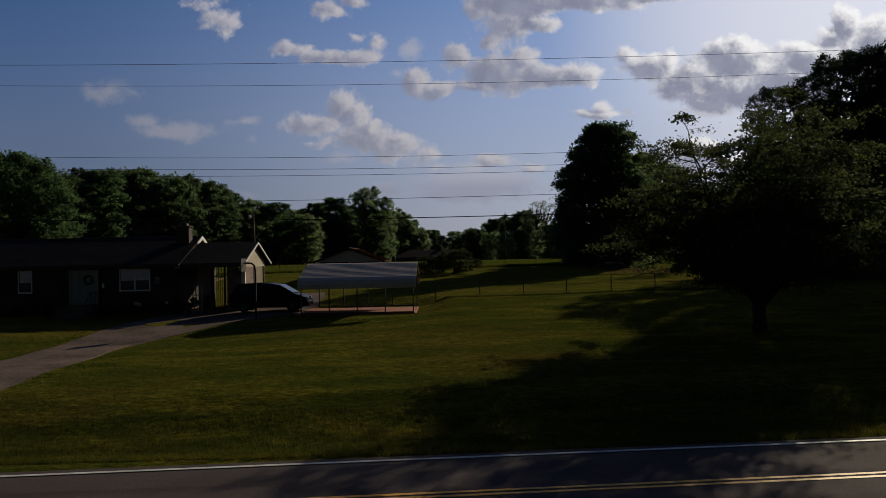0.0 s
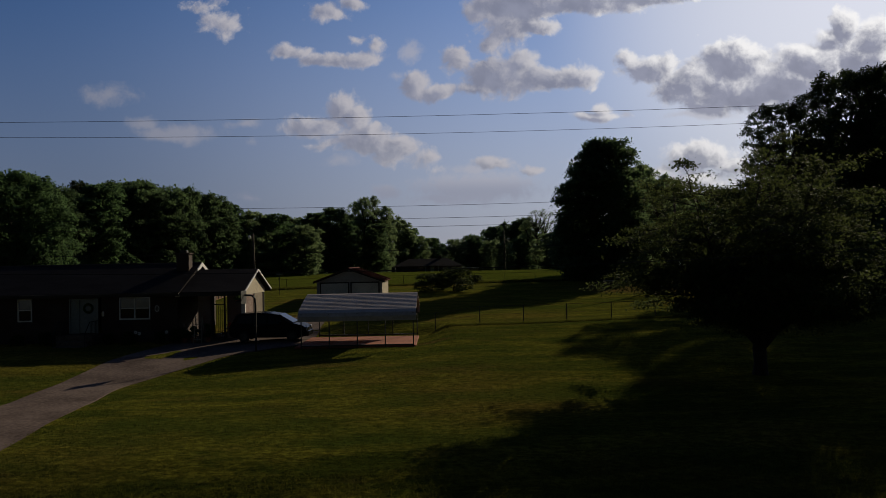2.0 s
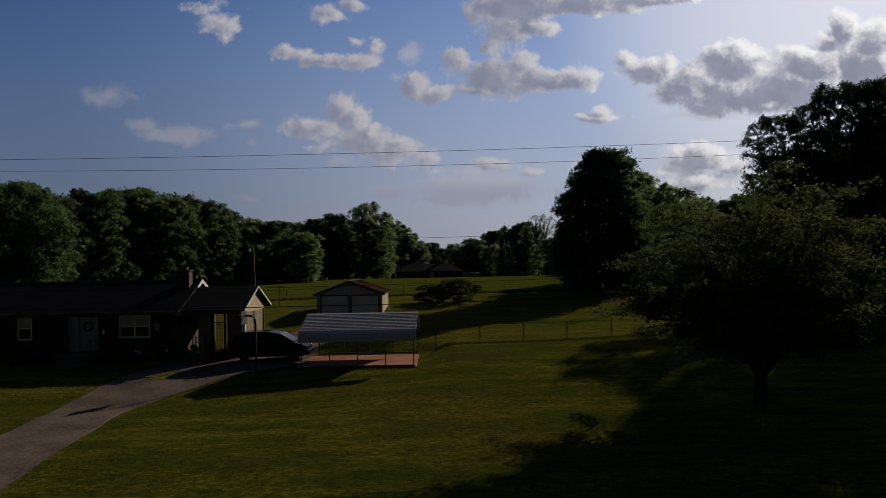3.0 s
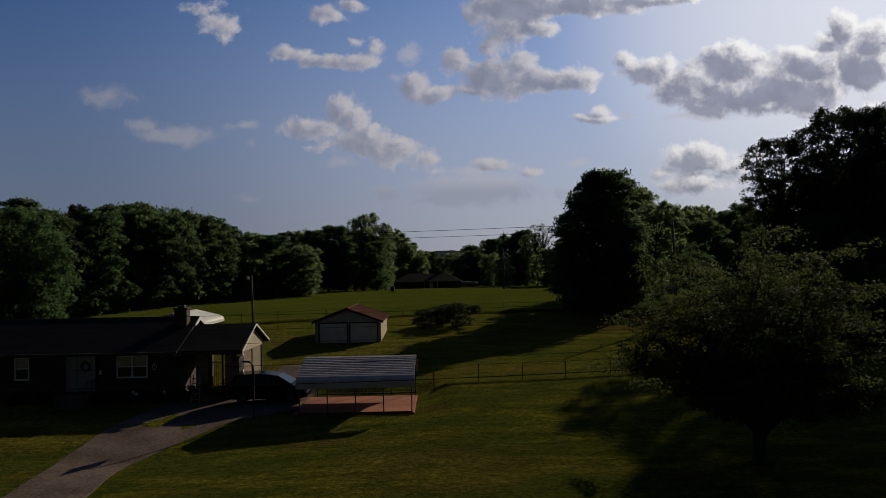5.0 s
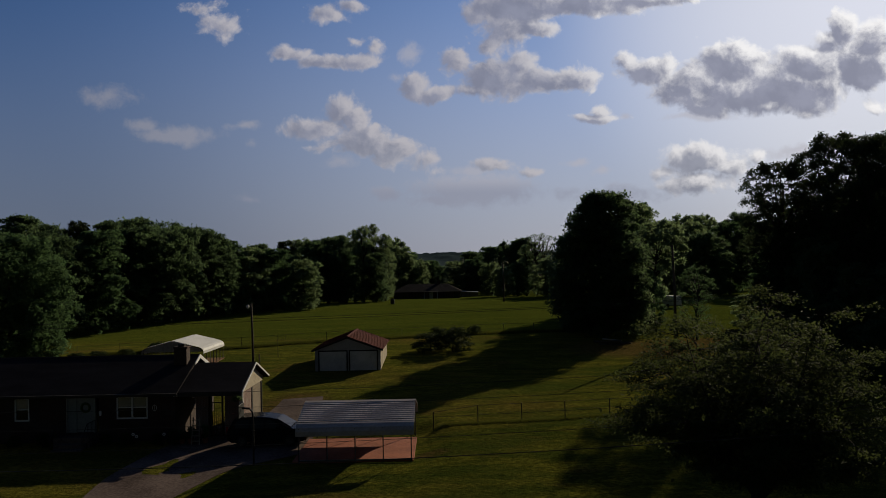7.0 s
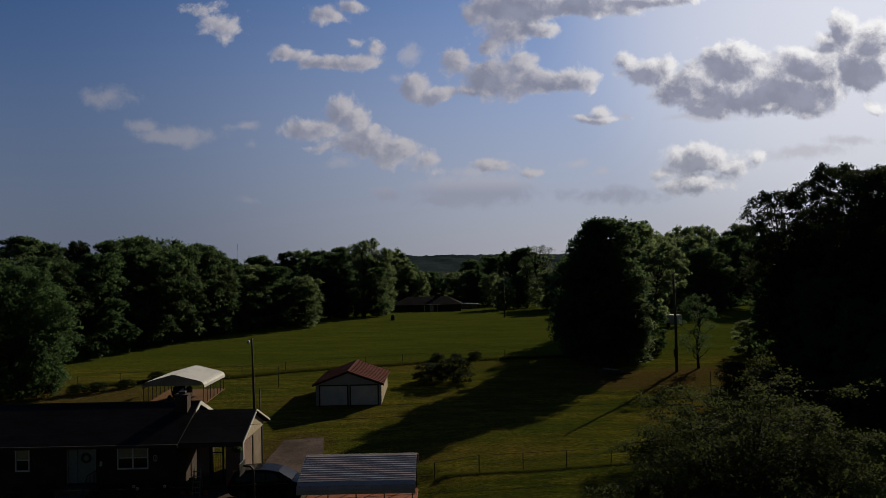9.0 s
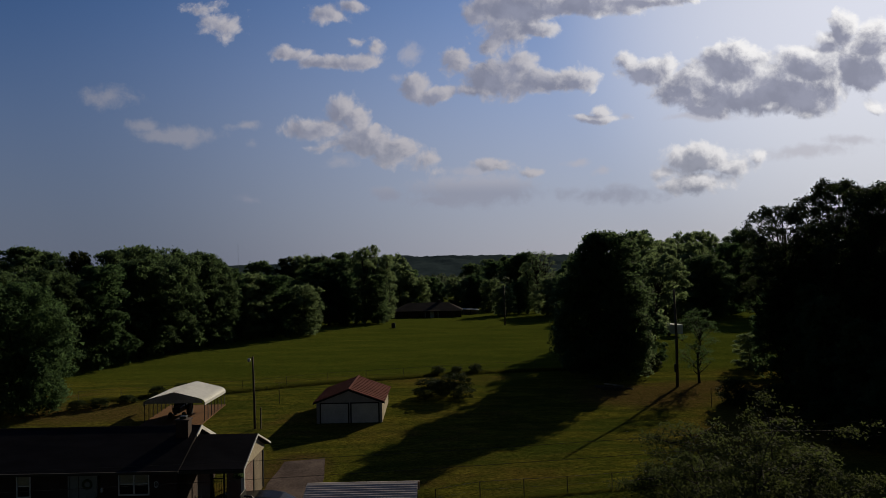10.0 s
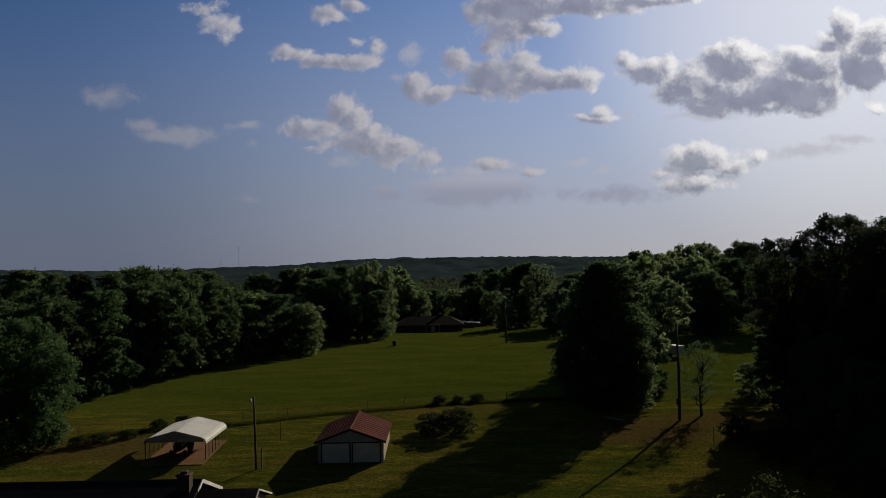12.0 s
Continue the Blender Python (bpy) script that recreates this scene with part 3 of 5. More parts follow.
DRIVE_ROWS = [((a + 0.12 * float(lump(a, b, 0.9, 21)), b), (c + 0.12 * float(lump(c, d, 0.9, 22)), d)) for (a, b), (c, d) in smooth_rows(DRIVE, 150)]
strip("driveway", DRIVE_ROWS, 0.022, CONCRETE, "worn pale grey concrete driveway curving up to the house", "driveway", 0.12)
structure("carport_slab", Shape().box(-8.5, 40.25, 0.85, -1.6, 45.5, 1.17, 0.02).mesh("carport_slab", CLAY), "pinkish red clay slab under the open carport", "slab")


# ------------------------------------------------------------------ trees
def leaves(rng, centres, normals, size, long=1.5, droop=0.25, three=False):
    """One bent leaf clump for each centre, of two triangles or of one."""
    n = len(centres)
    out = normals + rng.normal(size=(n, 3)) * 0.75
    a = np.cross(out, rng.normal(size=(n, 3)))
    a[:, 2] -= droop
    a /= np.linalg.norm(a, axis=1, keepdims=True) + 1e-9
    b = np.cross(a, out)
    b /= np.linalg.norm(b, axis=1, keepdims=True) + 1e-9
    s = np.reshape(size, (-1, 1)) * rng.uniform(0.55, 1.35, (n, 1))
    c = np.cross(a, b) * s * 0.18
    if three:
        v = np.stack([centres - a * s * long / 2 + b * s * 0.4, centres - a * s * long / 2 - b * s * 0.4, centres + a * s * long / 2], 1).reshape(-1, 3)
        return v, np.arange(3 * n).reshape(n, 3)
    v = np.stack([centres - a * s * long / 2, centres + b * s * 0.5 + c, centres + a * s * long / 2, centres - b * s * 0.5 + c], 1).reshape(-1, 3)
    return v, np.arange(4 * n).reshape(n, 4)


def crown(rng, puffs, per_puff, size, shell=0.55, long=1.5, three=False):
    """Leaf clumps spread over puffs given as (centre, radius)."""
    cs, ns = [], []
    for (c, r), k in zip(puffs, per_puff):
        d = rng.normal(size=(k, 3))
        d /= np.linalg.norm(d, axis=1, keepdims=True)
        q = rng.uniform(shell, 1.0, (k, 1)) ** 0.7 * np.where(rng.uniform(0, 1, (k, 1)) < 0.15, rng.uniform(1.0, 1.35, (k, 1)), 1.0)
        cs.append(np.array(c) + d * q * np.array([r, r, r * 0.72]))
        ns.append(d)
    return leaves(rng, np.concatenate(cs), np.concatenate(ns), size, long, three=three)


def sprays(rng, centres, outward, radius, per, size, three=True, flat=0.5, long=1.5, fill=None):
    """Loose flattened sprays of leaves round the twig ends, thinning outwards, with an optional darker fill behind them."""
    per = np.maximum(3, (per * rng.uniform(0.35, 1.65, len(centres))).astype(int))
    at = np.repeat(np.arange(len(centres)), per)
    d = rng.normal(size=(len(at), 3)) * 0.5 * radius[at][:, None] * np.array([1, 1, flat])
    d[:, 2] -= 0.22 * (d[:, 0] ** 2 + d[:, 1] ** 2) / radius[at]
    c = centres[at] + d
    nrm = outward[at] * 0.7 + np.array([0, 0, 0.8])
    sz = np.full(len(c), size)
    if fill is not None:
        c, nrm = np.concatenate([c, fill]), np.concatenate([nrm, rng.normal(size=fill.shape)])
        sz = np.concatenate([sz, np.full(len(fill), size * 1.7)])
    return leaves(rng, c, nrm, sz, long, three=three)


def tree_meshes(seed, height, width, base, count, size, mat, bark=BARK, limbs=9, lean=0.0, trunk_r=None, boughs=26, bough=0.17, foot=0.75, head=0.3, mid=0.38,
                clump=0.75, spots=15, twigs=0, solid=0.08, flat=0.5):
    """A trunk with limbs that reach into boughs; the boughs carry sprays of leaves. foot, head: the crown's width at its bottom and top, against its middle."""
    rng = np.random.RandomState(seed)
    r0 = trunk_r or height * 0.016
    lobe = rng.uniform(0.72, 1.12, 7)
    C, R = [], []
    for k in range(boughs):
        h = (k + rng.uniform(0.1, 0.9)) / boughs
        full = foot + (1 - foot) * math.sin(min(1, h / mid) * math.pi / 2) if h < mid else head + (1 - head) * math.sqrt(max(0, 1 - ((h - mid) / (1 - mid)) ** 2))
        ang = k * 2.39996 + rng.uniform(-0.5, 0.5)
        a7 = ang / 6.2832 * 7 % 7
        side = lobe[int(a7)] * (1 - a7 % 1) + lobe[(int(a7) + 1) % 7] * (a7 % 1)
        r = width * bough * rng.uniform(0.65, 1.35) * (0.75 + 0.5 * full) / 1.15
        rad = max(0.0, width / 2 * full * side - r * 0.75) * (1.0 if k % 4 else rng.uniform(0.2, 0.7))
        z = base + (height - base) * h
        z = min(max(z, base + r * 0.5), height - r * rng.uniform(0.75, 1.0))
        C.append((rad * math.cos(ang) + lean * h, rad * math.sin(ang), z))
        R.append(r)
    C, R = np.array(C), np.array(R)
    cs, ds, own = [], [], []
    for k in range(boughs):
        m = max(4, int(spots * (R[k] / R.mean()) ** 2))
        d = rng.normal(size=(m, 3))
        d /= np.linalg.norm(d, axis=1, keepdims=True)
        d[:, 2] = np.where(d[:, 2] < -0.45, -d[:, 2], d[:, 2])
        cs.append(C[k] + d * R[k] * rng.uniform(0.7, 1.12, (m, 1)) * np.array([1, 1, 0.85]))
        ds.append(d)
        own.append(np.full(m, k))
    cs, ds, own = np.concatenate(cs), np.concatenate(ds), np.concatenate(own)
    deep = (np.linalg.norm((cs[:, None, :] - C[None]) / R[None, :, None], axis=2) < 0.62).any(axis=1)
    cs, ds, own = cs[~deep], ds[~deep], own[~deep]
    rc = clump * rng.uniform(0.6, 1.3, len(cs)) * (width / 12.0) ** 0.5
    nf = int(count * solid)
    pick = rng.randint(0, boughs, nf)
    fill = C[pick] + rng.normal(size=(nf, 3)) * 0.33 * R[pick][:, None]
    v, f = sprays(rng, cs, ds, rc, np.full(len(cs), count / len(cs)) * (rc / rc.mean()) ** 2, size, True, flat, fill=fill if nf else None)
    crown_me = fast_mesh("crown", v, f, mat)
    s = Shape()
    bend = [(rng.uniform(-.2, .2) * height * 0.04 * i + lean * (i / 5) ** 2, rng.uniform(-.2, .2) * height * 0.04 * i, height * 0.86 * i / 5 - (0.3 if i == 0 else 0)) for i in range(6)]
    s.tube(bend, [r0 * k for k in (1.35, 1.0, 0.85, 0.62, 0.4, 0.12)], 8)
    for k in sorted(range(boughs), key=lambda q: -R[q])[:limbs]:
        p1 = Vector(C[k])
        z = max(base * 0.6, min(p1.z - height * 0.14, height * 0.6))
        t = max(0.0, z / (height * 0.86) * 5)
        i = min(4, int(t))
        p0 = Vector(bend[i]).lerp(Vector(bend[i + 1]), t - i)
        bow = p0.lerp(p1, 0.5) + Vector((rng.uniform(-.3, .3), rng.uniform(-.3, .3), -height * 0.012))
        s.tube([p0, bow, p1], [r0 * 0.5, r0 * 0.34, r0 * 0.16], 6)
        for q in np.nonzero(own == k)[0][:twigs]:
            e = Vector(cs[q])
            s.tube([p1, p1.lerp(e, 0.5) + Vector((0, 0, -0.1)), e], [r0 * 0.15, r0 * 0.10, r0 * 0.03], 4, False)
    return s.mesh("trunk", bark, True), crown_me


KINDS, SIZES = {}, {}


def kind_of_tree(kind, seed, height, width, *rest, **more):
    KINDS[kind] = tree_meshes(seed, height, width, *rest, **more)
    SIZES[kind] = (height, width)


def plant_tree(kind, x, y, label, turn=0.0, scale=1.0, name="tree", category="tree", group="", wide=None):
    trunk_me, crown_me = KINDS[kind]
    t = thing(name, label, category, (x, y, float(gz(x, y)) - 0.05), group, turn=turn)
    t.scale = (wide or scale, wide or scale, scale)
    part("trunk", trunk_me, None, t)
    part("crown", crown_me, None, t)
    return t


kind_of_tree("broad", 11, 16.5, 12.5, 0.3, 34000, 0.27, LEAF_OAK, boughs=34, bough=0.15, spots=18)
kind_of_tree("round", 12, 14.5, 13.0, 0.2, 34000, 0.27, LEAF_OAK, boughs=32, bough=0.15, spots=18, head=0.4)
kind_of_tree("tall", 13, 17.5, 10.5, 0.5, 30000, 0.26, LEAF_OAK, boughs=34, bough=0.16, spots=16, foot=0.6, head=0.22)
kind_of_tree("light", 14, 14.0, 10.0, 0.2, 26000, 0.25, LEAF_LIGHT, boughs=30, bough=0.15, spots=16, clump=0.65, solid=0.03)
kind_of_tree("bushy", 23, 15.0, 11.5, 0.2, 32000, 0.26, LEAF_MID, boughs=36, bough=0.14, spots=16, clump=0.65, head=0.2)
kind_of_tree("leafy", 22, 13.5, 14.0, 0.1, 62000, 0.21, LEAF_MID, boughs=54, bough=0.115, spots=22, clump=0.55, head=0.2, flat=0.7)
kind_of_tree("poplar", 15, 18.0, 6.8, 0.6, 15000, 0.22, LEAF_LIGHT, boughs=38, bough=0.15, spots=11, limbs=22, twigs=5, clump=0.62, solid=0.0, foot=0.7, head=0.25, flat=1.1)
kind_of_tree("oak", 16, 17.7, 13.0, 0.2, 80000, 0.24, LEAF_OAK, boughs=64, bough=0.125, spots=20, lean=1.9, foot=0.95, head=0.15, mid=0.32, clump=0.7)
# the next two kinds carry their shade in the leaf colour
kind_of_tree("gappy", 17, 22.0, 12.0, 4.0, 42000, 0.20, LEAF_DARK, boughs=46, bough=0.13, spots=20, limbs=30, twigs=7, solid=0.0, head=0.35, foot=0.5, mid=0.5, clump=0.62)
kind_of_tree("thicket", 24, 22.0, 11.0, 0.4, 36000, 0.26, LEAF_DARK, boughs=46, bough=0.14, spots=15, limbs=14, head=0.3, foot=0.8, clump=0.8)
kind_of_tree("pine", 25, 18.0, 6.0, 7.0, 11000, 0.22, LEAF_PINE, boughs=24, bough=0.16, spots=11, limbs=20, twigs=4, solid=0.0, head=0.25, clump=0.6, flat=0.8)
kind_of_tree("bare", 26, 16.0, 6.0, 2.0, 2600, 0.18, LEAF_LIGHT, boughs=40, bough=0.13, spots=9, limbs=36, twigs=8, solid=0.0, head=0.3, clump=0.7)
kind_of_tree("high", 27, 14.6, 8.4, 7.2, 15000, 0.24, LEAF_LIGHT, boughs=24, bough=0.16, spots=14, limbs=16, twigs=4, solid=0.0, lean=1.2, clump=0.65)
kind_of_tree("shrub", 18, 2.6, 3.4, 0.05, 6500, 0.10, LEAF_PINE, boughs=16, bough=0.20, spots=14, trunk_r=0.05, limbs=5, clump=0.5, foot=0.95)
kind_of_tree("sparse", 20, 8.6, 4.6, 1.8, 4200, 0.11, LEAF_MID, boughs=26, bough=0.14, spots=9, trunk_r=0.13, limbs=24, twigs=7, solid=0.0, clump=0.7)

rng = np.random.RandomState(7)
WOOD = "dark green broadleaf tree at the edge of the pasture"


def trees(rows, label, group):
    """Rows of kind, x, y, height of the top above the road, width of the crown."""
    for kind, x, y, top, width in rows:
        tall = (top - float(gz(x, y))) / SIZES[kind][0]
        plant_tree(kind, x, y, label, rng.uniform(0, 360), tall, group=group, wide=width / SIZES[kind][1])


# the wood on the far side of the pasture: its front, then what rises behind it
trees((("broad", -58, 91, 17.6, 12), ("round", -53, 95, 17.2, 11), ("bushy", -49, 102, 18, 11), ("broad", -47, 110, 19, 12), ("round", -44, 117, 19.0, 11.5),
       ("broad", -41, 124, 18.6, 11), ("bushy", -39.5, 130, 17.2, 10), ("light", -36, 133, 16.2, 9), ("bushy", -32.5, 136, 15.7, 9.5),
       ("light", -27, 140, 13.8, 9), ("round", -29.5, 146, 13.2, 9)), WOOD, "trees along the pasture")
trees((("tall", -66, 112, 21, 12), ("pine", -60, 117.6, 20.6, 6), ("pine", -61.5, 119.5, 19.8, 6), ("tall", -56.5, 121, 20.4, 11), ("broad", -53.8, 126, 21.5, 13), ("round", -51, 134, 21.0, 12),
       ("broad", -50, 146, 20.6, 13), ("tall", -45, 142, 18.3, 10), ("tall", -70, 105, 20.4, 11), ("broad", -75, 97, 20, 12), ("tall", -80, 110, 21, 12),
       ("broad", -72, 128, 21, 13), ("broad", -62, 140, 21, 13), ("tall", -56, 152, 20, 12), ("round", -40, 150, 16, 11), ("bushy", -34, 152, 15, 10)), WOOD, "trees along the pasture")
plant_tree("leafy", -44.8, 74, "bright green leafy tree beside the garden bed", 40, 1.0)
trees((("poplar", -18.2, 166, 21.2, 6.5), ("poplar", -16.4, 170, 21.9, 6.2), ("poplar", -20.6, 170, 20.6, 6.5), ("poplar", -13.6, 172, 19.6, 6)), "slender light green poplar beyond the pasture", "poplars")
trees((("tall", -25.5, 160, 18.6, 9.5), ("bushy", -21.5, 160, 15.5, 8), ("bushy", -29, 165, 18, 10), ("tall", -15, 164, 15.0, 7)), "dark leafy tree at the pasture's far corner", "trees at the far corner")
trees((("broad", -53.4, 209, 19.2, 13), ("pine", -47, 214, 20.2, 8), ("light", -43, 218, 20.9, 13), ("broad", -37, 214, 20.4, 13), ("tall", -30.4, 212, 21.1, 12), ("broad", -25, 206, 19.5, 12),
       ("light", -15, 223, 20.8, 11), ("light", -11.8, 200, 17.6, 9), ("bushy", -9, 203, 15.8, 8), ("light", -6.4, 206, 13.8, 8), ("bushy", -2.8, 215, 13.4, 8), ("light", 4, 222, 13.2, 10), ("bushy", 10, 226, 13.6, 10), ("light", 15.5, 216, 12.6, 8)),
      "light green tree beside the far house", "trees round the far house")
trees((("poplar", 24.0, 200, 17.2, 6), ("bare", 27.2, 202, 20.6, 8), ("bare", 30, 206, 20.0, 8), ("broad", 28.8, 246, 21, 13), ("round", 24.4, 250, 19.6, 12), ("bushy", 18, 240, 17.8, 11),
       ("broad", 13, 300, 17.4, 13), ("tall", 20, 290, 18.8, 13), ("broad", 36, 192, 18, 11), ("bushy", 33, 182, 16.5, 10), ("light", 30, 172, 14.4, 8), ("bushy", 21, 196, 12, 7), ("light", 27.5, 186, 13, 8)),
      "leafy tree beyond the pasture", "trees beyond the pasture")
plant_tree("light", 16.4, 190, "small round tree at the pasture's far end", 10, 0.56, wide=0.72)
# round the big oak and behind it
plant_tree("oak", 18.8, 89, "large dark oak with ivy on its side", 0, 1.0, wide=1.02)
trees((("light", 33, 118, 21.6, 10), ("bushy", 35.8, 129, 22.6, 8.5), ("broad", 58.5, 158, 18.2, 12.6), ("light", 54, 172, 21.0, 11), ("light", 62, 176, 21.6, 12), ("bushy", 70, 172, 21, 12),
       ("broad", 77, 165, 21, 13), ("light", 80, 217, 26, 14), ("light", 70, 205, 25.2, 13), ("broad", 90, 212, 26, 15), ("light", 62, 196, 23, 13), ("bushy", 48, 178, 22, 11)), "green woodland tree behind the oak", "trees behind the oak")
plant_tree("high", 31.4, 105, "high-crowned light green tree behind the yard pole", 0, 1.0)
trees((("bushy", 27.4, 95.5, 11.0, 5.2),), "dense dark tree close beside the oak", "trees behind the oak")
# those past the right edge of view are unseen, added to shade the yard
trees((("gappy", 39.0, 80.4, 23.3, 10), ("gappy", 43.2, 77, 25.6, 10.5), ("gappy", 41.8, 67.5, 24.0, 10), ("gappy", 47.5, 72, 25.2, 11), ("gappy", 50, 64, 24.5, 11)),
      "tall dark tree with open crown above the yard", "tall trees along the yard")
trees((("thicket", 51, 82, 21.5, 11), ("thicket", 46, 86, 19.5, 10), ("thicket", 46.5, 62, 20.5, 10), ("thicket", 55, 92, 22, 12), ("thicket", 50, 56, 20, 11), ("thicket", 56, 70, 22, 12)),
      "dense dark tree in the row along the yard", "tall trees along the yard")
trees((("round", 38.9, 63, 11.5, 8.5), ("broad", 38.2, 68.5, 13.5, 8), ("round", 42.5, 57, 13, 10), ("broad", 40.2, 75, 14.5, 8), ("round", 37.5, 57, 9.5, 7), ("broad", 42, 51, 12, 9), ("bushy", 39.8, 83, 13.5, 7.5), ("broad", 44, 70, 16, 9), ("round", 46, 50, 14, 10)),
      "dark bushy tree in the row along the yard", "tall trees along the yard")
trees((("light", 39.4, 91, 7.6, 4.6),), "pale low tree in front of the dark row", "tall trees along the yard")
plant_tree("sparse", 29.6, 82.0, "small sparse tree with few leaves", 70, 1.0)
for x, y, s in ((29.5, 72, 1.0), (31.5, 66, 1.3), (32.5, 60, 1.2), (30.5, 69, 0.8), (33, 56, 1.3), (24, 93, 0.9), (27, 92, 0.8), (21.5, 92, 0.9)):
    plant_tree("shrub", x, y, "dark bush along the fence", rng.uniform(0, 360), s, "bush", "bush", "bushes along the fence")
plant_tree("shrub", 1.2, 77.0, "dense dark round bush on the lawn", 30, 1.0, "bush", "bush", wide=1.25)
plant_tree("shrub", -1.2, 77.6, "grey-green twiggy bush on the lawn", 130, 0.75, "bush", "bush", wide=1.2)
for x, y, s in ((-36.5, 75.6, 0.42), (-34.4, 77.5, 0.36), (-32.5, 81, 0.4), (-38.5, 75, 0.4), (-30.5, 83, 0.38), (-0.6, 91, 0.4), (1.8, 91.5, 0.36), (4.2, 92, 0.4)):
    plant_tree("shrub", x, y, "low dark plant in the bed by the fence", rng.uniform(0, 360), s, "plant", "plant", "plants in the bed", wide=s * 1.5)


def ivy():
    """The lit growth that climbs the oak's sunny flank."""
    r = np.random.RandomState(41)
    x, y = 24.0, 86.8
    t = thing("ivy", "pale green climbing growth on the oak's flank", "ivy", (x, y, float(gz(x, y))))
    n = 70
    h = r.uniform(0, 1, n)
    c = np.stack([r.normal(0, 0.55, n) - 0.5 + 1.0 * np.sin(h * 5), r.normal(0, 0.6, n), 0.3 + 9.5 * h], 1)
    v, f = sprays(r, c, np.tile([0.8, -0.5, 0.2], (n, 1)), np.full(n, 0.7), np.full(n, 75.0), 0.21, True, 1.0)
    part("foliage", fast_mesh("foliage", v, f, LEAF_LIGHT), None, t)
    part("stem", Shape().tube([(-1.2, 0.6, -0.3), (-0.9, 0.4, 3), (-0.6, 0.4, 6), (-1.0, 0.5, 9.4)], [0.14, 0.12, 0.09, 0.04], 6), BARK, t, smooth=True)


ivy()


def near_tree():
    """The spreading tree by the road: several stems from a low fork, rising limbs, fine twigs and flat sprays of small leaves."""
    r = np.random.RandomState(31)
    x0, y0 = 13.5, 30.4
    t = thing("tree", "spreading young-leaved tree on the lawn near the road", "tree", (x0, y0, float(gz(x0, y0)) - 0.05))
    part("trunk", Shape().tube([(0, 0, -0.3), (0.0, 0, 0.05), (0.03, 0.02, 0.6), (0.0, 0.03, 1.15), (0.02, 0.05, 1.6)], [0.46, 0.33, 0.27, 0.28, 0.22], 12), BARK, t, smooth=True)
    ends, ways = [], []

    def bend(p0, p1, sag, n=5):
        """A limb's line: out at first, then upwards, with small kinks."""
        pts = []
        for j in range(n + 1):
            w = j / n
            q = p0.lerp(p1, w)
            q.z -= sag * math.sin(w * math.pi)
            if 0 < j < n:
                q += Vector(r.normal(size=3)) * 0.05 * (p1 - p0).length * 0.5
            pts.append(q)
        return pts
    for k in range(17):
        a = k * 2.39996 + r.uniform(-.3, .3)
        rise = (k + 0.5) / 17
        out = 4.05 * math.cos(max(0.0, rise - 0.30) * 1.75) ** 0.8 * r.uniform(0.82, 1.05)
        top = 2.6 + 7.0 * rise ** 0.85
        p0 = Vector((0.0, 0.04, 1.05 + 0.5 * ((k * 7) % 17) / 17))
        p1 = Vector((math.cos(a) * out - 0.55, math.sin(a) * out, top))
        line = bend(p0, p1, -0.75 if rise < 0.4 else -0.2 if rise < 0.7 else 0.5)
        thick = 0.15 - 0.04 * rise
        s = Shape().tube(line, [thick * q for q in (1, 0.8, 0.62, 0.45, 0.28, 0.1)], 7)
        for j in range(1, 6):
            for q in range(6):
                way = Vector((math.cos(a), math.sin(a), 0.35)) * 0.55 + Vector(r.normal(size=3)) * 0.8
                way.z = abs(way.z) * 0.75 if r.uniform() < 0.8 else -0.35
                base_at = line[j - 1].lerp(line[j], r.uniform(0.2, 1.0))
                e = base_at + way * r.uniform(0.7, 1.5) * (1.0 if j > 2 else 0.7)
                if e.z < 2.3:
                    continue
                m = base_at.lerp(e, 0.55) + Vector(r.normal(size=3)) * 0.09
                s.tube([base_at, m, e], [0.030, 0.019, 0.006], 4, False)
                for g in range(3):
                    e2 = m.lerp(e, 0.35 * g + 0.2) + Vector(r.normal(size=3) * np.array([0.42, 0.42, 0.2]))
                    s.tube([m.lerp(e, 0.3 * g), e2], [0.012, 0.004], 3, False)
                    ends.append(e2)
                    ways.append(way)
                ends.append(e)
                ways.append(way)
        part("limb", s, BARK, t, smooth=True)
    c, d = np.array([tuple(q) for q in ends]), np.array([tuple(q.normalized()) for q in ways])
    fill = r.normal(size=(2600, 3)) * np.array([1.8, 1.8, 0.9]) + np.array([-0.3, 0, 4.6])
    v, f = sprays(r, c, d, r.uniform(0.32, 0.72, len(c)), np.full(len(c), 72.0), 0.075, False, 0.38, 1.9, fill[fill[:, 2] > 2.8])
    part("crown", fast_mesh("crown", v, f, LEAF_NEAR), None, t)


near_tree()


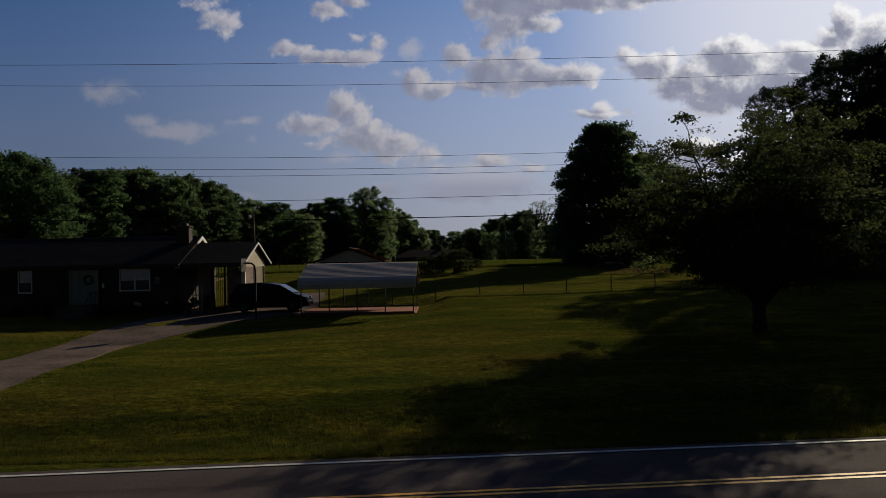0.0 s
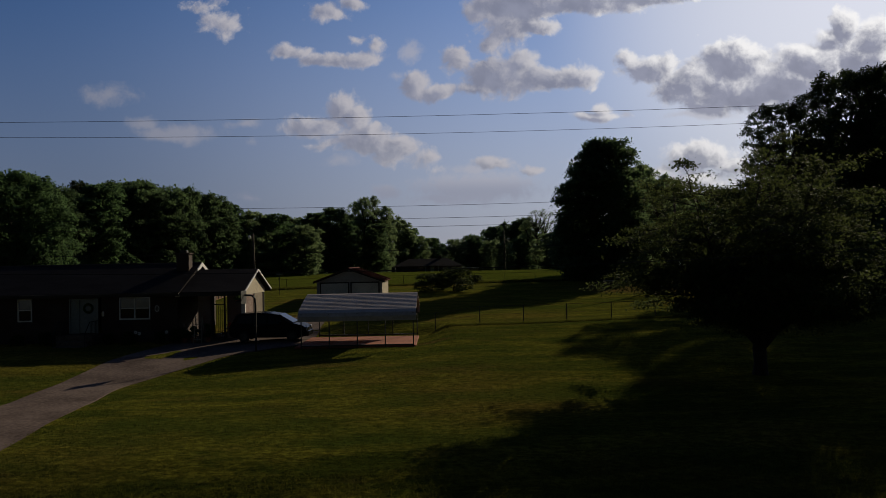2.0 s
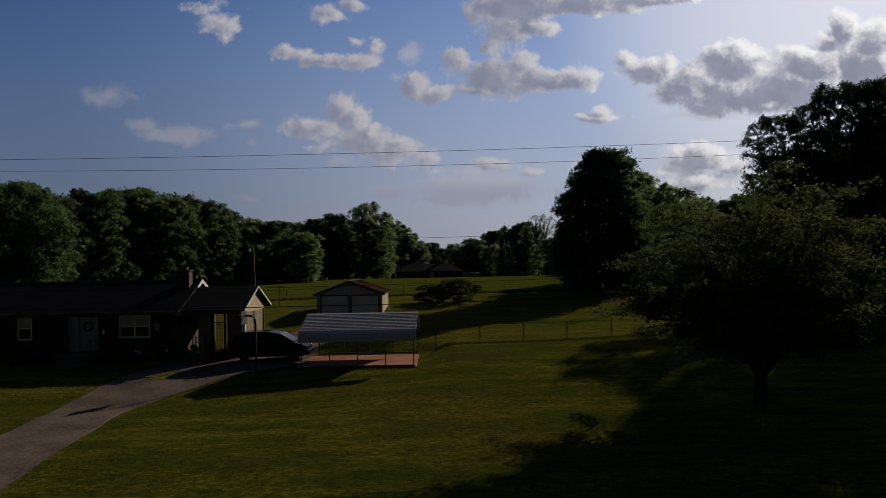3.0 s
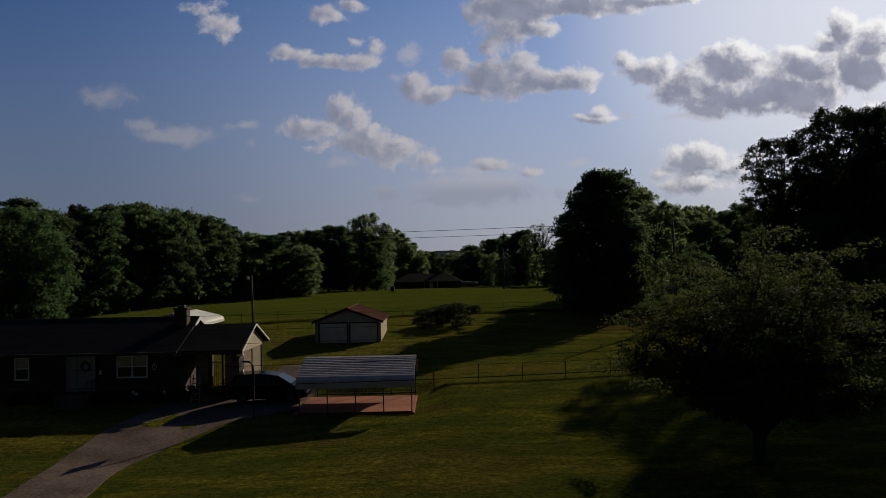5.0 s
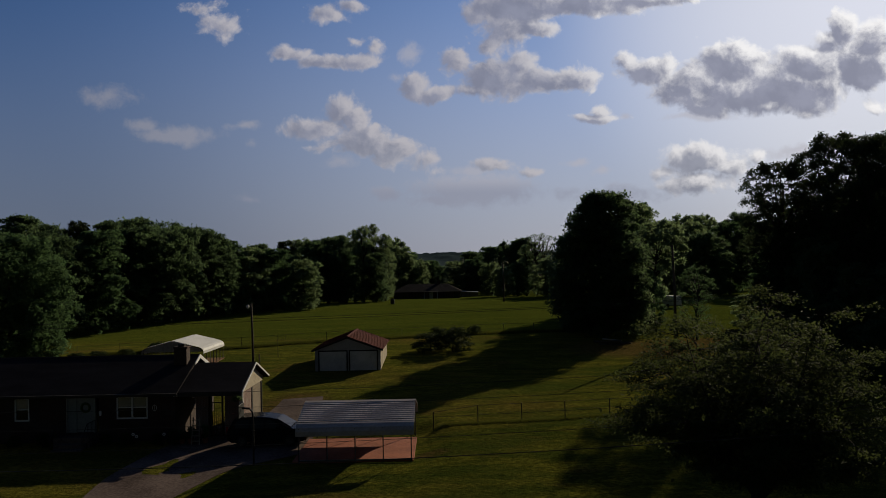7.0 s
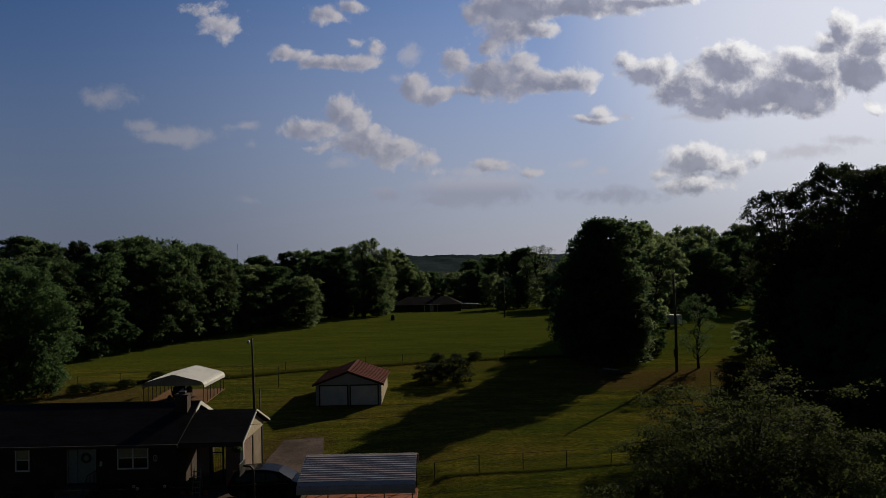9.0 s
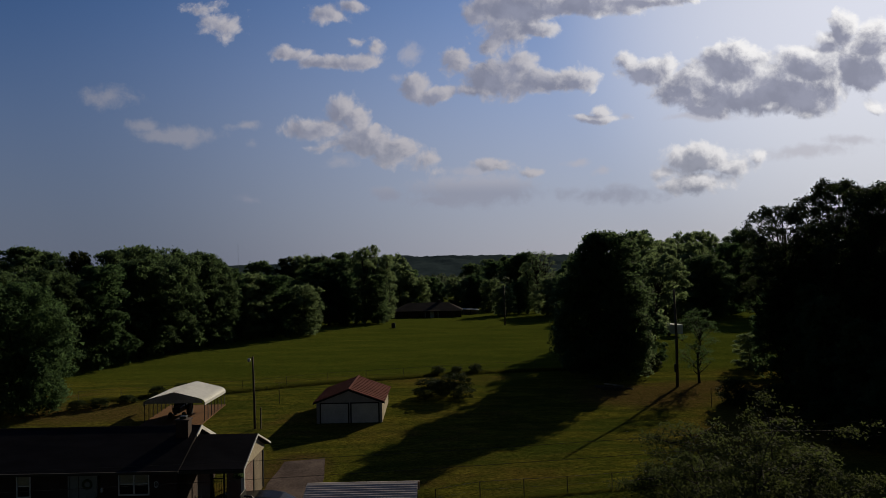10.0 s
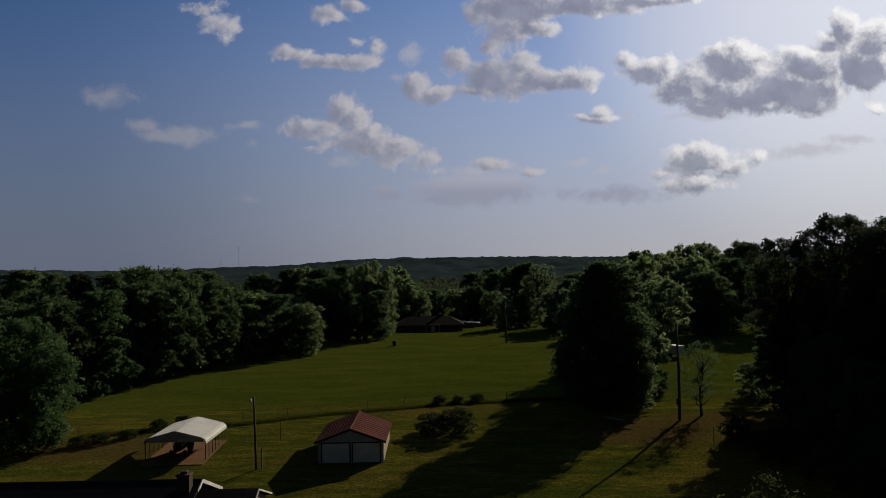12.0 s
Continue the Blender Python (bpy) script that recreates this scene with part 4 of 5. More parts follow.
def far_woods():
    """Treetops from behind the far house to the foot of the hills."""
    r = np.random.RandomState(5)
    n = 2600
    y = 225 + 620 * r.uniform(0, 1, n) ** 1.3
    x = r.uniform(-1, 1, n) * (60 + y * 0.85)
    h = r.uniform(8, 14, n) * np.where(y < 300, 0.85, 1.0)
    k = 95
    d = r.normal(size=(n, k, 3))
    d /= np.linalg.norm(d, axis=2, keepdims=True)
    d[:, :, 2] = np.abs(d[:, :, 2])
    rad = r.uniform(3.5, 6.0, (n, 1, 1))
    c = np.stack([x, y, gz(x, y) + h * 0.55], 1)[:, None, :] + d * rad * r.uniform(0.6, 1.0, (n, k, 1)) * np.array([1, 1, 1.15]) + r.normal(0, 0.35, (n, k, 3))
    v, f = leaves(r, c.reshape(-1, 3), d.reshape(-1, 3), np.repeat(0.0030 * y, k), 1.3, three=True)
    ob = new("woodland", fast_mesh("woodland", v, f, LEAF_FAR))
    tagged(ob, "distant green woodland reaching to the hills", "woodland", kind="stuff")


far_woods()


def hills():
    """Low wooded hills along the horizon."""
    xs = np.arange(-1700, 1701, 9.0)
    ys = np.arange(700, 1500, 14.0)
    X, Y = np.meshgrid(xs, ys)
    top = 26 + 4 * np.sin(X / 330 + 0.6) + 4 * np.sin(X / 140 + 2.0) + 3.5 * lump(X, Y * 0.2, 60, 9) + 3 * np.clip(X / 900, -1, 1)
    rise = np.clip((Y - 700) / 520, 0, 1)
    r = np.random.RandomState(4)
    Z = -6 + (top + 6) * rise ** 1.2 + r.uniform(-2.2, 2.2, X.shape) + 2.5 * lump(X, Y, 14, 12)
    n, m = len(xs), len(ys)
    idx = np.arange(n * m).reshape(m, n)
    F = np.stack([idx[:-1, :-1], idx[:-1, 1:], idx[1:, 1:], idx[1:, :-1]], -1).reshape(-1, 4)
    structure("hill", fast_mesh("hill", np.stack([X, Y, Z], -1).reshape(-1, 3), F, HAZED_HILL), "low wooded hills on the horizon, tinted blue-green for haze", "hill")


# distance haze is put into the hills' own blue-green colour
HAZED_HILL = surface("hazed_wooded_hillside", (0.017, 0.026, 0.031), (0.032, 0.045, 0.050), 0.09, 0.012, 1.0, bump=0.0, spec=0.0)
hills()


# ------------------------------------------------------------------ buildings
def roof_slab(y_eave, z_eave, y_ridge, z_ridge, x0, x1, t=0.14):
    return Shape().prism([(y_eave, z_eave), (y_ridge, z_ridge), (y_ridge, z_ridge + t), (y_eave, z_eave + t)], "x", x0, x1)


def window_set(parent, x0, z0, x1, z1, y, sashes):
    """A white framed window in a wall that looks towards -y."""
    w = part("window", Shape().panel(x0 - .07, x1 + .07, z0 - .09, z1 + .07, y - .05, y + .06, [(x0, z0, x1, z1)]), WHITE_PAINT, parent, "white framed sash window")
    wide = (x1 - x0) / sashes
    for k in range(sashes):
        a, b = x0 + wide * k, x0 + wide * (k + 1)
        mid = (z0 + z1) / 2
        if k:
            part("mullion", Shape().box(a - .05, y - .04, z0, a + .05, y + .05, z1), WHITE_PAINT, w)
        part("sash_rail", Shape().box(a + .05, y - .03, mid - .03, b - .05, y + .03, mid + .03), WHITE_PAINT, w)
        part("pane", Shape().box(a, y + .012, mid, b, y + .02, z1), CURTAIN_GLASS, w, "pane with a pale blind behind it")
        part("pane", Shape().box(a, y + .03, z0, b, y + .038, mid), GLASS, w, "dark glass pane")
    return w


CURTAIN_GLASS = surface("pane_over_blind", (0.10, 0.105, 0.11), (0.17, 0.175, 0.18), 3.0, 0.5, 0.12, bump=0.0, spec=0.6)


def wall_with_openings(x0, x1, z0, z1, y0, y1, holes):
    """A wall along x with rectangular openings (x0, z0, x1, z1)."""
    return Shape().panel(x0, x1, z0, z1, y0, y1, holes)


def house():
    h = thing("house", "long low brick ranch house with a dark shingle roof", "house", (0, 0, 0))
    g = 0.85
    holes = [(-27.85, 2.45, -26.95, 3.9), (-24.5, 1.62, -22.4, 3.9), (-21.22, 2.47, -19.2, 3.9)]
    part("wall", wall_with_openings(-46, -17.4, 0.4, 4.16, 46.5, 46.75, holes), BRICK, h, "red brick front wall, darkened in colour for its shade")
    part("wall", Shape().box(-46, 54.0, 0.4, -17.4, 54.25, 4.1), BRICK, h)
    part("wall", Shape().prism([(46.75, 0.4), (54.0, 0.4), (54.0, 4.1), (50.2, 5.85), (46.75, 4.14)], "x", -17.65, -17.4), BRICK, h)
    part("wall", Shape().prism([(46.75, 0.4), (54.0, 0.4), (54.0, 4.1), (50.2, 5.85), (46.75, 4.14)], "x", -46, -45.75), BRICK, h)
    part("roof", roof_slab(45.85, 4.08, 50.2, 6.0, -46.5, -17.05), SHINGLE, h, "dark asphalt shingle roof slope")
    part("roof", roof_slab(54.6, 4.08, 50.2, 6.0, -46.5, -17.05), SHINGLE, h)
    part("ridge_cap", Shape().prism([(50.05, 6.10), (50.2, 6.17), (50.35, 6.10), (50.2, 6.14)], "x", -46.5, -17.05), SHINGLE, h)
    # eaves board and gutter have their shade put in as dark brown
    part("fascia", Shape().box(-46.5, 45.80, 3.98, -17.05, 45.845, 4.20), BROWN_AND_EAVES_SHADE, h, "eaves board coloured dark brown for its shade")
    part("gutter", Shape().box(-46.5, 45.70, 4.10, -17.05, 45.795, 4.19), BROWN_AND_EAVES_SHADE, h)
    part("soffit", Shape().box(-46.5, 45.85, 3.99, -17.05, 46.495, 4.03), WHITE_PAINT, h)
    for ya, yb, za in ((49.2, 50.2, 5.44), (54.6, 50.2, 3.98)):
        part("rake_board", Shape().prism([(ya, za), (yb, 5.88), (yb, 6.15), (ya, za + 0.25)], "x", -17.05, -16.99), WHITE_PAINT, h, "white rake board on the gable")
    window_set(h, -27.8, 2.52, -27.0, 3.85, 46.5, 1)
    window_set(h, -21.15, 2.55, -19.27, 3.85, 46.5, 2)
    d = part("door", Shape().panel(-24.5, -22.6, 1.62, 3.9, 46.44, 46.6, [(-24.42, 1.62, -23.88, 3.82), (-23.82, 1.62, -22.68, 3.82)]), DOOR_PAINT, h, "pale grey front door with a side panel")
    part("side_panel", Shape().box(-24.42, 46.52, 1.62, -23.88, 46.56, 3.82), DOOR_PAINT, d, "pale side panel")
    part("leaf", Shape().box(-23.82, 46.50, 1.64, -22.68, 46.55, 3.82, 0.01), DOOR_PAINT, d, "grey-green door leaf")
    part("wreath", Shape().tube([(-23.25 + .27 * math.cos(a), 46.46, 3.25 + .27 * math.sin(a)) for a in np.linspace(0, 6.283, 18)], [0.075] * 18, 7), LEAF_OAK, d, "dark wreath")
    part("handle", Shape().lathe([(0.02, 0), (0.035, 0.02), (0.03, 0.05)], (-22.8, 46.44, 2.7), "y", 8), CHROME, d)
    st = part("steps", Shape().box(-24.7, 45.2, 0.5, -22.4, 46.48, 1.60, 0.02).box(-24.5, 44.85, 0.5, -22.6, 45.2, 1.25, 0.02).box(-24.5, 44.5, 0.5, -22.6, 44.85, 0.98, 0.02), CONCRETE, h, "concrete front steps")
    for x in (-22.55, -24.55):
        part("handrail", Shape().tube([(x, 44.6, 0.9), (x, 44.6, 1.75), (x, 45.25, 2.45), (x, 46.4, 2.45)], [0.025] * 4, 6), BLACK_STEEL, st)
        for k in range(7):
            part("baluster", Shape().tube([(x, 45.3 + k * 0.17, 1.6), (x, 45.3 + k * 0.17, 2.45)], [0.014] * 2, 5), BLACK_STEEL, st)
    # the chimney through the front slope
    c = part("chimney", Shape().box(-18.35, 48.9, 4.6, -17.5, 49.6, 6.72), BRICK, h, "brick chimney")
    part("cap", Shape().box(-18.42, 48.83, 6.72, -17.43, 49.67, 6.82, 0.02), CONCRETE, c)
    part("flue", Shape().box(-18.15, 49.05, 6.82, -17.7, 49.45, 7.0, 0.02), STEEL, c)
    # the wing: a porch and a store under a lower roof
    part("wing_roof", roof_slab(45.95, 4.06, 49.5, 5.50, -17.04, -12.9), SHINGLE, h, "dark shingle slope over the wing")
    part("wing_roof", roof_slab(53.1, 4.0, 49.5, 5.46, -17.04, -12.9), SHINGLE, h)
    part("fascia", Shape().box(-17.04, 45.90, 3.93, -12.9, 45.945, 4.14), BROWN_AND_EAVES_SHADE, h, "eaves board coloured dark brown for its shade")
    for ya, yb in ((45.95, 49.5), (53.1, 49.5)):
        part("rake_board", Shape().prism([(ya, 4.06), (yb, 5.50), (yb, 5.62), (ya, 4.18)], "x", -12.9, -12.84), WHITE_PAINT, h, "white rake board on the gable")
    part("gable", Shape().prism([(46.95, 3.92), (52.4, 3.92), (52.4, 4.2), (49.5, 5.40), (46.95, 4.35)], "x", -13.25, -13.17), SIDING, h, "pale boarded gable")
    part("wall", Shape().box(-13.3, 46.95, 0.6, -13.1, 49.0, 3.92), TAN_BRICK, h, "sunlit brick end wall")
    part("corner_post", Shape().box(-13.32, 46.80, 0.6, -13.08, 46.95, 3.92), WHITE_PAINT, h)
    part("post", Shape().box(-13.32, 49.0, 0.6, -13.06, 49.2, 3.92), BLACK_STEEL, h, "dark post")
    sid = part("siding_wall", Shape().box(-13.27, 49.2, 0.6, -13.15, 51.6, 3.92), WEATHERED_BOARDS, h, "tan board wall")
    for k in range(14):
        part("board", Shape().box(-13.15, 49.22, 0.75 + k * 0.225, -13.125, 51.58, 0.94 + k * 0.225), WEATHERED_BOARDS, sid)
    part("corner_post", Shape().box(-13.32, 51.6, 0.6, -13.06, 51.78, 3.92), BLACK_STEEL, h)
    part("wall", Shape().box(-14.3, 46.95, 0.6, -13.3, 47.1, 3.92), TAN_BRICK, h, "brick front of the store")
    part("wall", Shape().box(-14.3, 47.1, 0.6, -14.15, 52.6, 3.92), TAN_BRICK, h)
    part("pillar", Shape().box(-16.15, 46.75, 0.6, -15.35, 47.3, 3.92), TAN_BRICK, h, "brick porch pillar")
    for x in (-15.2, -14.45):
        part("post", Shape().box(x - .05, 46.85, 0.6, x + .05, 46.95, 3.92), BLACK_STEEL, h)
        part("post", Shape().box(x - .05, 52.4, 0.8, x + .05, 52.5, 3.92), WHITE_PAINT, h)
    sc = part("screen", Shape().box(-15.2, 46.88, 3.3, -14.45, 46.92, 3.36), BLACK_STEEL, h, "black iron porch screen")
    for k in range(6):
        part("bar", Shape().tube([(-15.1 + k * 0.12, 46.9, 1.1), (-15.1 + k * 0.12, 46.9, 3.3)], [0.012, 0.012], 5), BLACK_STEEL, sc)
    part("porch_floor", Shape().box(-17.4, 46.7, 0.5, -13.1, 52.6, 1.12, 0.02), CONCRETE, h)
    part("porch_ceiling", Shape().box(-17.38, 46.0, 3.93, -13.3, 52.9, 3.97), WHITE_PAINT, h)
    return h


house()


def carport(label, x0, x1, y0, y1, leg, rise, ground, along, roof_mat, posts):
    """An open steel carport; the ridge runs along x or y, with ribs along it and rounded eaves."""
    c = thing("carport", label, "carport", (0, 0, 0))
    a0, a1, b0, b1 = (y0, y1, x0, x1) if along == "x" else (x0, x1, y0, y1)   # a: across the ridge, b: along it
    mid, half = (a0 + a1) / 2, (a1 - a0) / 2
    ze, zr = ground + leg, ground + leg + rise
    line = [(-half - 0.10, ze - 0.30), (-half - 0.10, ze - 0.05), (-half + 0.02, ze + 0.16), (-half + 0.28, ze + 0.32)]
    n = 12
    for k in range(1, n + 1):
        w = k / n
        x = (-half + 0.28) * (1 - w)
        z = ze + 0.32 + (zr - ze - 0.32) * w
        if k < n:
            line += [(x - 0.05, z), (x - 0.03, z + 0.016), (x + 0.03, z + 0.026), (x + 0.05, z + 0.012)]
        else:
            line += [(0, zr)]
    prof = line + [(-x, z) for x, z in reversed(line[:-1])]
    for name, sl in (("roof_sheet", slice(0, len(line))), ("roof_sheet", slice(len(line) - 1, None))):
        pr = prof[sl]
        up = [(mid + x, z) for x, z in pr]
        dn = [(mid + x * 0.995, z - 0.02) for x, z in pr]
        part(name, Shape().sheet(dn, up, along, b0, b1), roof_mat, c, "ribbed sheet metal roof")
    for k in range(posts):
        b = b0 + 0.18 + (b1 - b0 - 0.36) * k / (posts - 1)
        for a in (a0, a1):
            p = (b, a) if along == "x" else (a, b)
            part("post", Shape().box(p[0] - .03, p[1] - .03, ground - 0.25, p[0] + .03, p[1] + .03, ze + 0.1), STEEL, c)
        bow = [(mid - half, ze + 0.05), (mid - half + 0.15, ze + 0.16), (mid, zr - 0.07), (mid + half - 0.15, ze + 0.16), (mid + half, ze + 0.05)]
        pts = [(b, a, z) if along == "x" else (a, b, z) for a, z in bow]
        part("bow", Shape().tube(pts, [0.03] * 5, 6), STEEL, c)
    for a in (a0, a1):
        q = (b0 + 0.15, a - .03, b1 - 0.15, a + .03) if along == "x" else (a - .03, b0 + 0.15, a + .03, b1 - 0.15)
        part("base_rail", Shape().box(q[0], q[1], ground - 0.02, q[2], q[3], ground + 0.06), STEEL, c)
    return c


carport("open grey steel carport with a ribbed metal roof", -8.25, -1.55, 40.15, 46.1, 1.72, 1.12, 1.2, "x", CARPORT_METAL, 5)
carport("white-roofed steel carport standing on the back lawn", -29.15, -23.3, 69.3, 75.9, 1.95, 1.0, 2.25, "y", WHITE_METAL, 7)


def gable_panel():
    """The closed front triangle of the white carport, and what stands in it."""
    g = thing("gable_panel", "grey sheet metal gable panel on the back carport", "panel")
    part("sheet", Shape().prism([(-29.1, 4.12), (-28.9, 4.40), (-26.22, 5.17), (-23.55, 4.40), (-23.35, 4.12)], "y", 69.22, 69.26), GREY_METAL, g)
    for k in range(5):
        x = -28.3 + k * 1.04
        part("rib", Shape().box(x - .03, 69.195, 4.14, x + .03, 69.22, 5.12 - abs(x + 26.22) * 0.28 - 0.12), GREY_METAL, g)


gable_panel()
strip("bare_earth", smooth_rows([(-29.2, 68.2, -23.2, 68.2), (-29.2, 72.0, -23.2, 72.0), (-29.2, 76.0, -23.2, 76.0)], 10), 0.04, DIRT, "bare reddish earth under the back carport", "slab", 0.15)


def tractor():
    """A dark covered machine under the back carport."""
    x, y = -27.2, 70.2
    t = thing("tractor", "dark garden tractor parked under the back carport", "tractor", (x, y, float(gz(x, y)) + 0.04))
    part("body", Shape().box(0.35, 0.2, 0.55, 1.15, 2.6, 1.15, 0.12), BLACK_STEEL, t)
    part("seat", Shape().box(0.45, 1.7, 1.15, 1.05, 2.2, 1.35, 0.06).box(0.45, 2.1, 1.3, 1.05, 2.3, 1.75, 0.05), RUBBER, t)
    part("canopy", Shape().box(-0.1, 0.9, 1.95, 1.6, 2.8, 2.05, 0.03), BLACK_STEEL, t, "dark canopy")
    for px in (0.05, 1.4):
        for py in (1.0, 2.6):
            part("canopy_post", Shape().box(px, py, 0.8, px + .06, py + .06, 1.96), BLACK_STEEL, t)
        w = part("rear_wheel", Shape().lathe([(0.25, -.16), (0.58, -.16), (0.62, -.08), (0.62, .08), (0.58, .16), (0.25, .16)], (px + .03, 2.2, 0.62), "x", 18), RUBBER, t)
        part("hub", Shape().lathe([(0.26, -.1), (0.26, .1)], (px + .03, 2.2, 0.62), "x", 14), CLAY, w)
        part("front_wheel", Shape().lathe([(0.12, -.1), (0.3, -.1), (0.33, 0), (0.3, .1), (0.12, .1)], (px + .03, 0.5, 0.33), "x", 16), RUBBER, t)
    part("steering_wheel", Shape().tube([(0.75 + .2 * math.cos(a), 1.35 + .08 * math.sin(a), 1.5 + .18 * math.sin(a)) for a in np.linspace(0, 6.283, 14)], [0.018] * 14, 5), RUBBER, t)


tractor()


def garage():
    g = thing("garage", "pale two-door garage with a red metal roof", "garage", (0, 0, 0))
    x0, x1, y0, y1, z0, ze, zr = -12.1, -5.85, 68.0, 75.6, 1.9, 4.22, 5.36
    xm = (x0 + x1) / 2
    doors = [(-11.68, -9.1), (-8.75, -6.2)]
    part("wall", wall_with_openings(x0, x1, z0, ze, y0, y0 + .15, [(a, z0, b, 4.0) for a, b in doors]), GREY_SIDING, g, "pale front wall")
    part("gable", Shape().prism([(x0, ze), (x1, ze), (xm, zr - .05)], "y", y0, y0 + .15), GREY_SIDING, g)
    part("gable", Shape().prism([(x0, ze), (x1, ze), (xm, zr - .05)], "y", y1 - .15, y1), GREY_SIDING, g)
    for a, b in ((x0, x0 + .15), (x1 - .15, x1)):
        w = part("wall", Shape().box(a, y0 + .15, z0, b, y1 - .15, ze), SIDING, g, "cream boarded side wall")
        for k in range(10):
            xx = (a - .025, a) if a == x0 else (b, b + .025)
            part("board", Shape().box(xx[0], y0 + .1, z0 + .1 + k * .225, xx[1], y1 - .1, z0 + .3 + k * .225), SIDING, w)
    part("wall", Shape().box(x0, y1 - .15, z0, x1, y1, ze), SIDING, g)
    for s, (xa, xb) in enumerate(((x0 - .3, xm), (x1 + .3, xm))):
        drop = (zr - ze) / (xm - x0) * 0.3
        r = part("roof", Shape().prism([(xa, ze - drop + .04), (xb, zr + .04), (xb, zr + .09), (xa, ze - drop + .09)], "y", y0 - .3, y1 + .3), RED_METAL, g, "red metal roof slope")
        for k in range(12):
            yy = y0 - .2 + k * (y1 - y0 + .4) / 11
            part("seam", Shape().prism([(xa, ze - drop + .09), (xb, zr + .09), (xb, zr + .125), (xa, ze - drop + .125)], "y", yy - .02, yy + .02), RED_METAL, r)
        part("rake_board", Shape().prism([(xa, ze - drop - .10), (xb, zr - .10), (xb, zr + .04), (xa, ze - drop + .04)], "y", y0 - .34, y0 - .3), BLACK_STEEL, g, "dark rake board")
    part("ridge_cap", Shape().prism([(xm - .16, zr + .07), (xm, zr + .15), (xm + .16, zr + .07), (xm, zr + .12)], "y", y0 - .32, y1 + .32), RED_METAL, g)
    for a, b in doors:
        d = part("door", Shape().box(a, y0 + .05, z0, b, y0 + .09, 4.0), WHITE_PAINT, g, "white overhead door")
        for k in range(4):
            part("panel", Shape().box(a + .04, y0 + .03, z0 + .28 + k * .46, b - .04, y0 + .05, z0 + .70 + k * .46), WHITE_PAINT, d)
        part("door_frame", Shape().panel(a - .12, b + .12, z0, 4.12, y0 - .02, y0 - .002, [(a, z0, b, 4.0)]), BLACK_STEEL, g, "dark door trim")
    return g


garage()


def van():
    x0, y0 = -13.35, 44.0
    z0 = float(gz(-11, 45)) + 0.03
    c = thing("minivan", "black minivan parked on the driveway", "car", (x0, y0, z0))
    side = [(0.05, 0.45), (0.0, 0.75), (0.06, 1.0), (0.16, 1.15), (0.42, 1.66), (0.75, 1.76), (1.6, 1.80), (2.5, 1.76), (3.05, 1.66), (3.95, 1.12), (4.55, 0.98), (4.82, 0.80), (4.90, 0.55), (4.85, 0.32), (4.5, 0.24), (0.3, 0.26)]
    n = len(side)
    rows = []
    for yy, shrink in ((0.0, 0.55), (0.06, 0.12), (0.18, 0.0), (1.72, 0.0), (1.84, 0.12), (1.90, 0.55)):
        row = []
        for x, z in side:
            tuck = shrink * max(0.0, (z - 1.0)) * 0.5
            yb = yy
            if z > 1.05:
                yb = 0.95 + (yy - 0.95) * (1 - 0.16 * (z - 1.05) / 0.75)
            row.append((x + (0.05 * shrink if x < 2.4 else -0.05 * shrink), yb, z - tuck * 0.25))
        rows.append(row)
    s = Shape()
    pts = [p for r in rows for p in r]
    f = [(i * n + k, i * n + (k + 1) % n, (i + 1) * n + (k + 1) % n, (i + 1) * n + k) for i in range(len(rows) - 1) for k in range(n)]
    f += [tuple(range(n)), tuple(range((len(rows) - 1) * n + n - 1, (len(rows) - 1) * n - 1, -1))]
    s.quads(pts, f)
    body = part("body", s, CAR_PAINT, c, smooth=False)
    for sy, dy in ((0.02, -0.02), (1.88, 0.02)):
        def pane(p):
            q = []
            for x, z in p:
                yb = 0.95 + ((0.0 if dy < 0 else 1.9) - 0.95) * (1 - 0.16 * (z - 1.05) / 0.75)
                q.append((x, yb + dy * 0.4, z))
            m = len(q)
            return Shape().quads(q + [(a, b - dy, d) for a, b, d in q], [tuple(range(m)), tuple(range(2 * m - 1, m - 1, -1))] + [(k, (k + 1) % m, m + (k + 1) % m, m + k) for k in range(m)])
        part("side_window", pane([(0.55, 1.15), (0.62, 1.58), (1.45, 1.66), (1.45, 1.13)]), GLASS, c)
        part("side_window", pane([(1.53, 1.13), (1.53, 1.66), (2.35, 1.63), (2.35, 1.11)]), GLASS, c)
        part("side_window", pane([(2.43, 1.11), (2.43, 1.62), (2.85, 1.57), (3.45, 1.14), (3.4, 1.10)]), GLASS, c)
        part("door_handle", Shape().box(1.62, (-.02 if dy < 0 else 1.9), 0.98, 1.8, (0.01 if dy < 0 else 1.93), 1.02), CHROME, c)
        part("mirror", Shape().box(3.15, (-.2 if dy < 0 else 1.9), 1.1, 3.3, (0.0 if dy < 0 else 2.1), 1.26, 0.03), CAR_PAINT, c)
        part("headlight", Shape().box(4.60, (0.06 if dy < 0 else 1.48), 0.70, 4.86, (0.42 if dy < 0 else 1.84), 0.86, 0.03), CHROME, c, "clear headlight")
        part("tail_light", Shape().box(0.0, (0.02 if dy < 0 else 1.78), 0.85, 0.12, (0.12 if dy < 0 else 1.88), 1.25, 0.02), RED_LAMP, c, "red tail light")
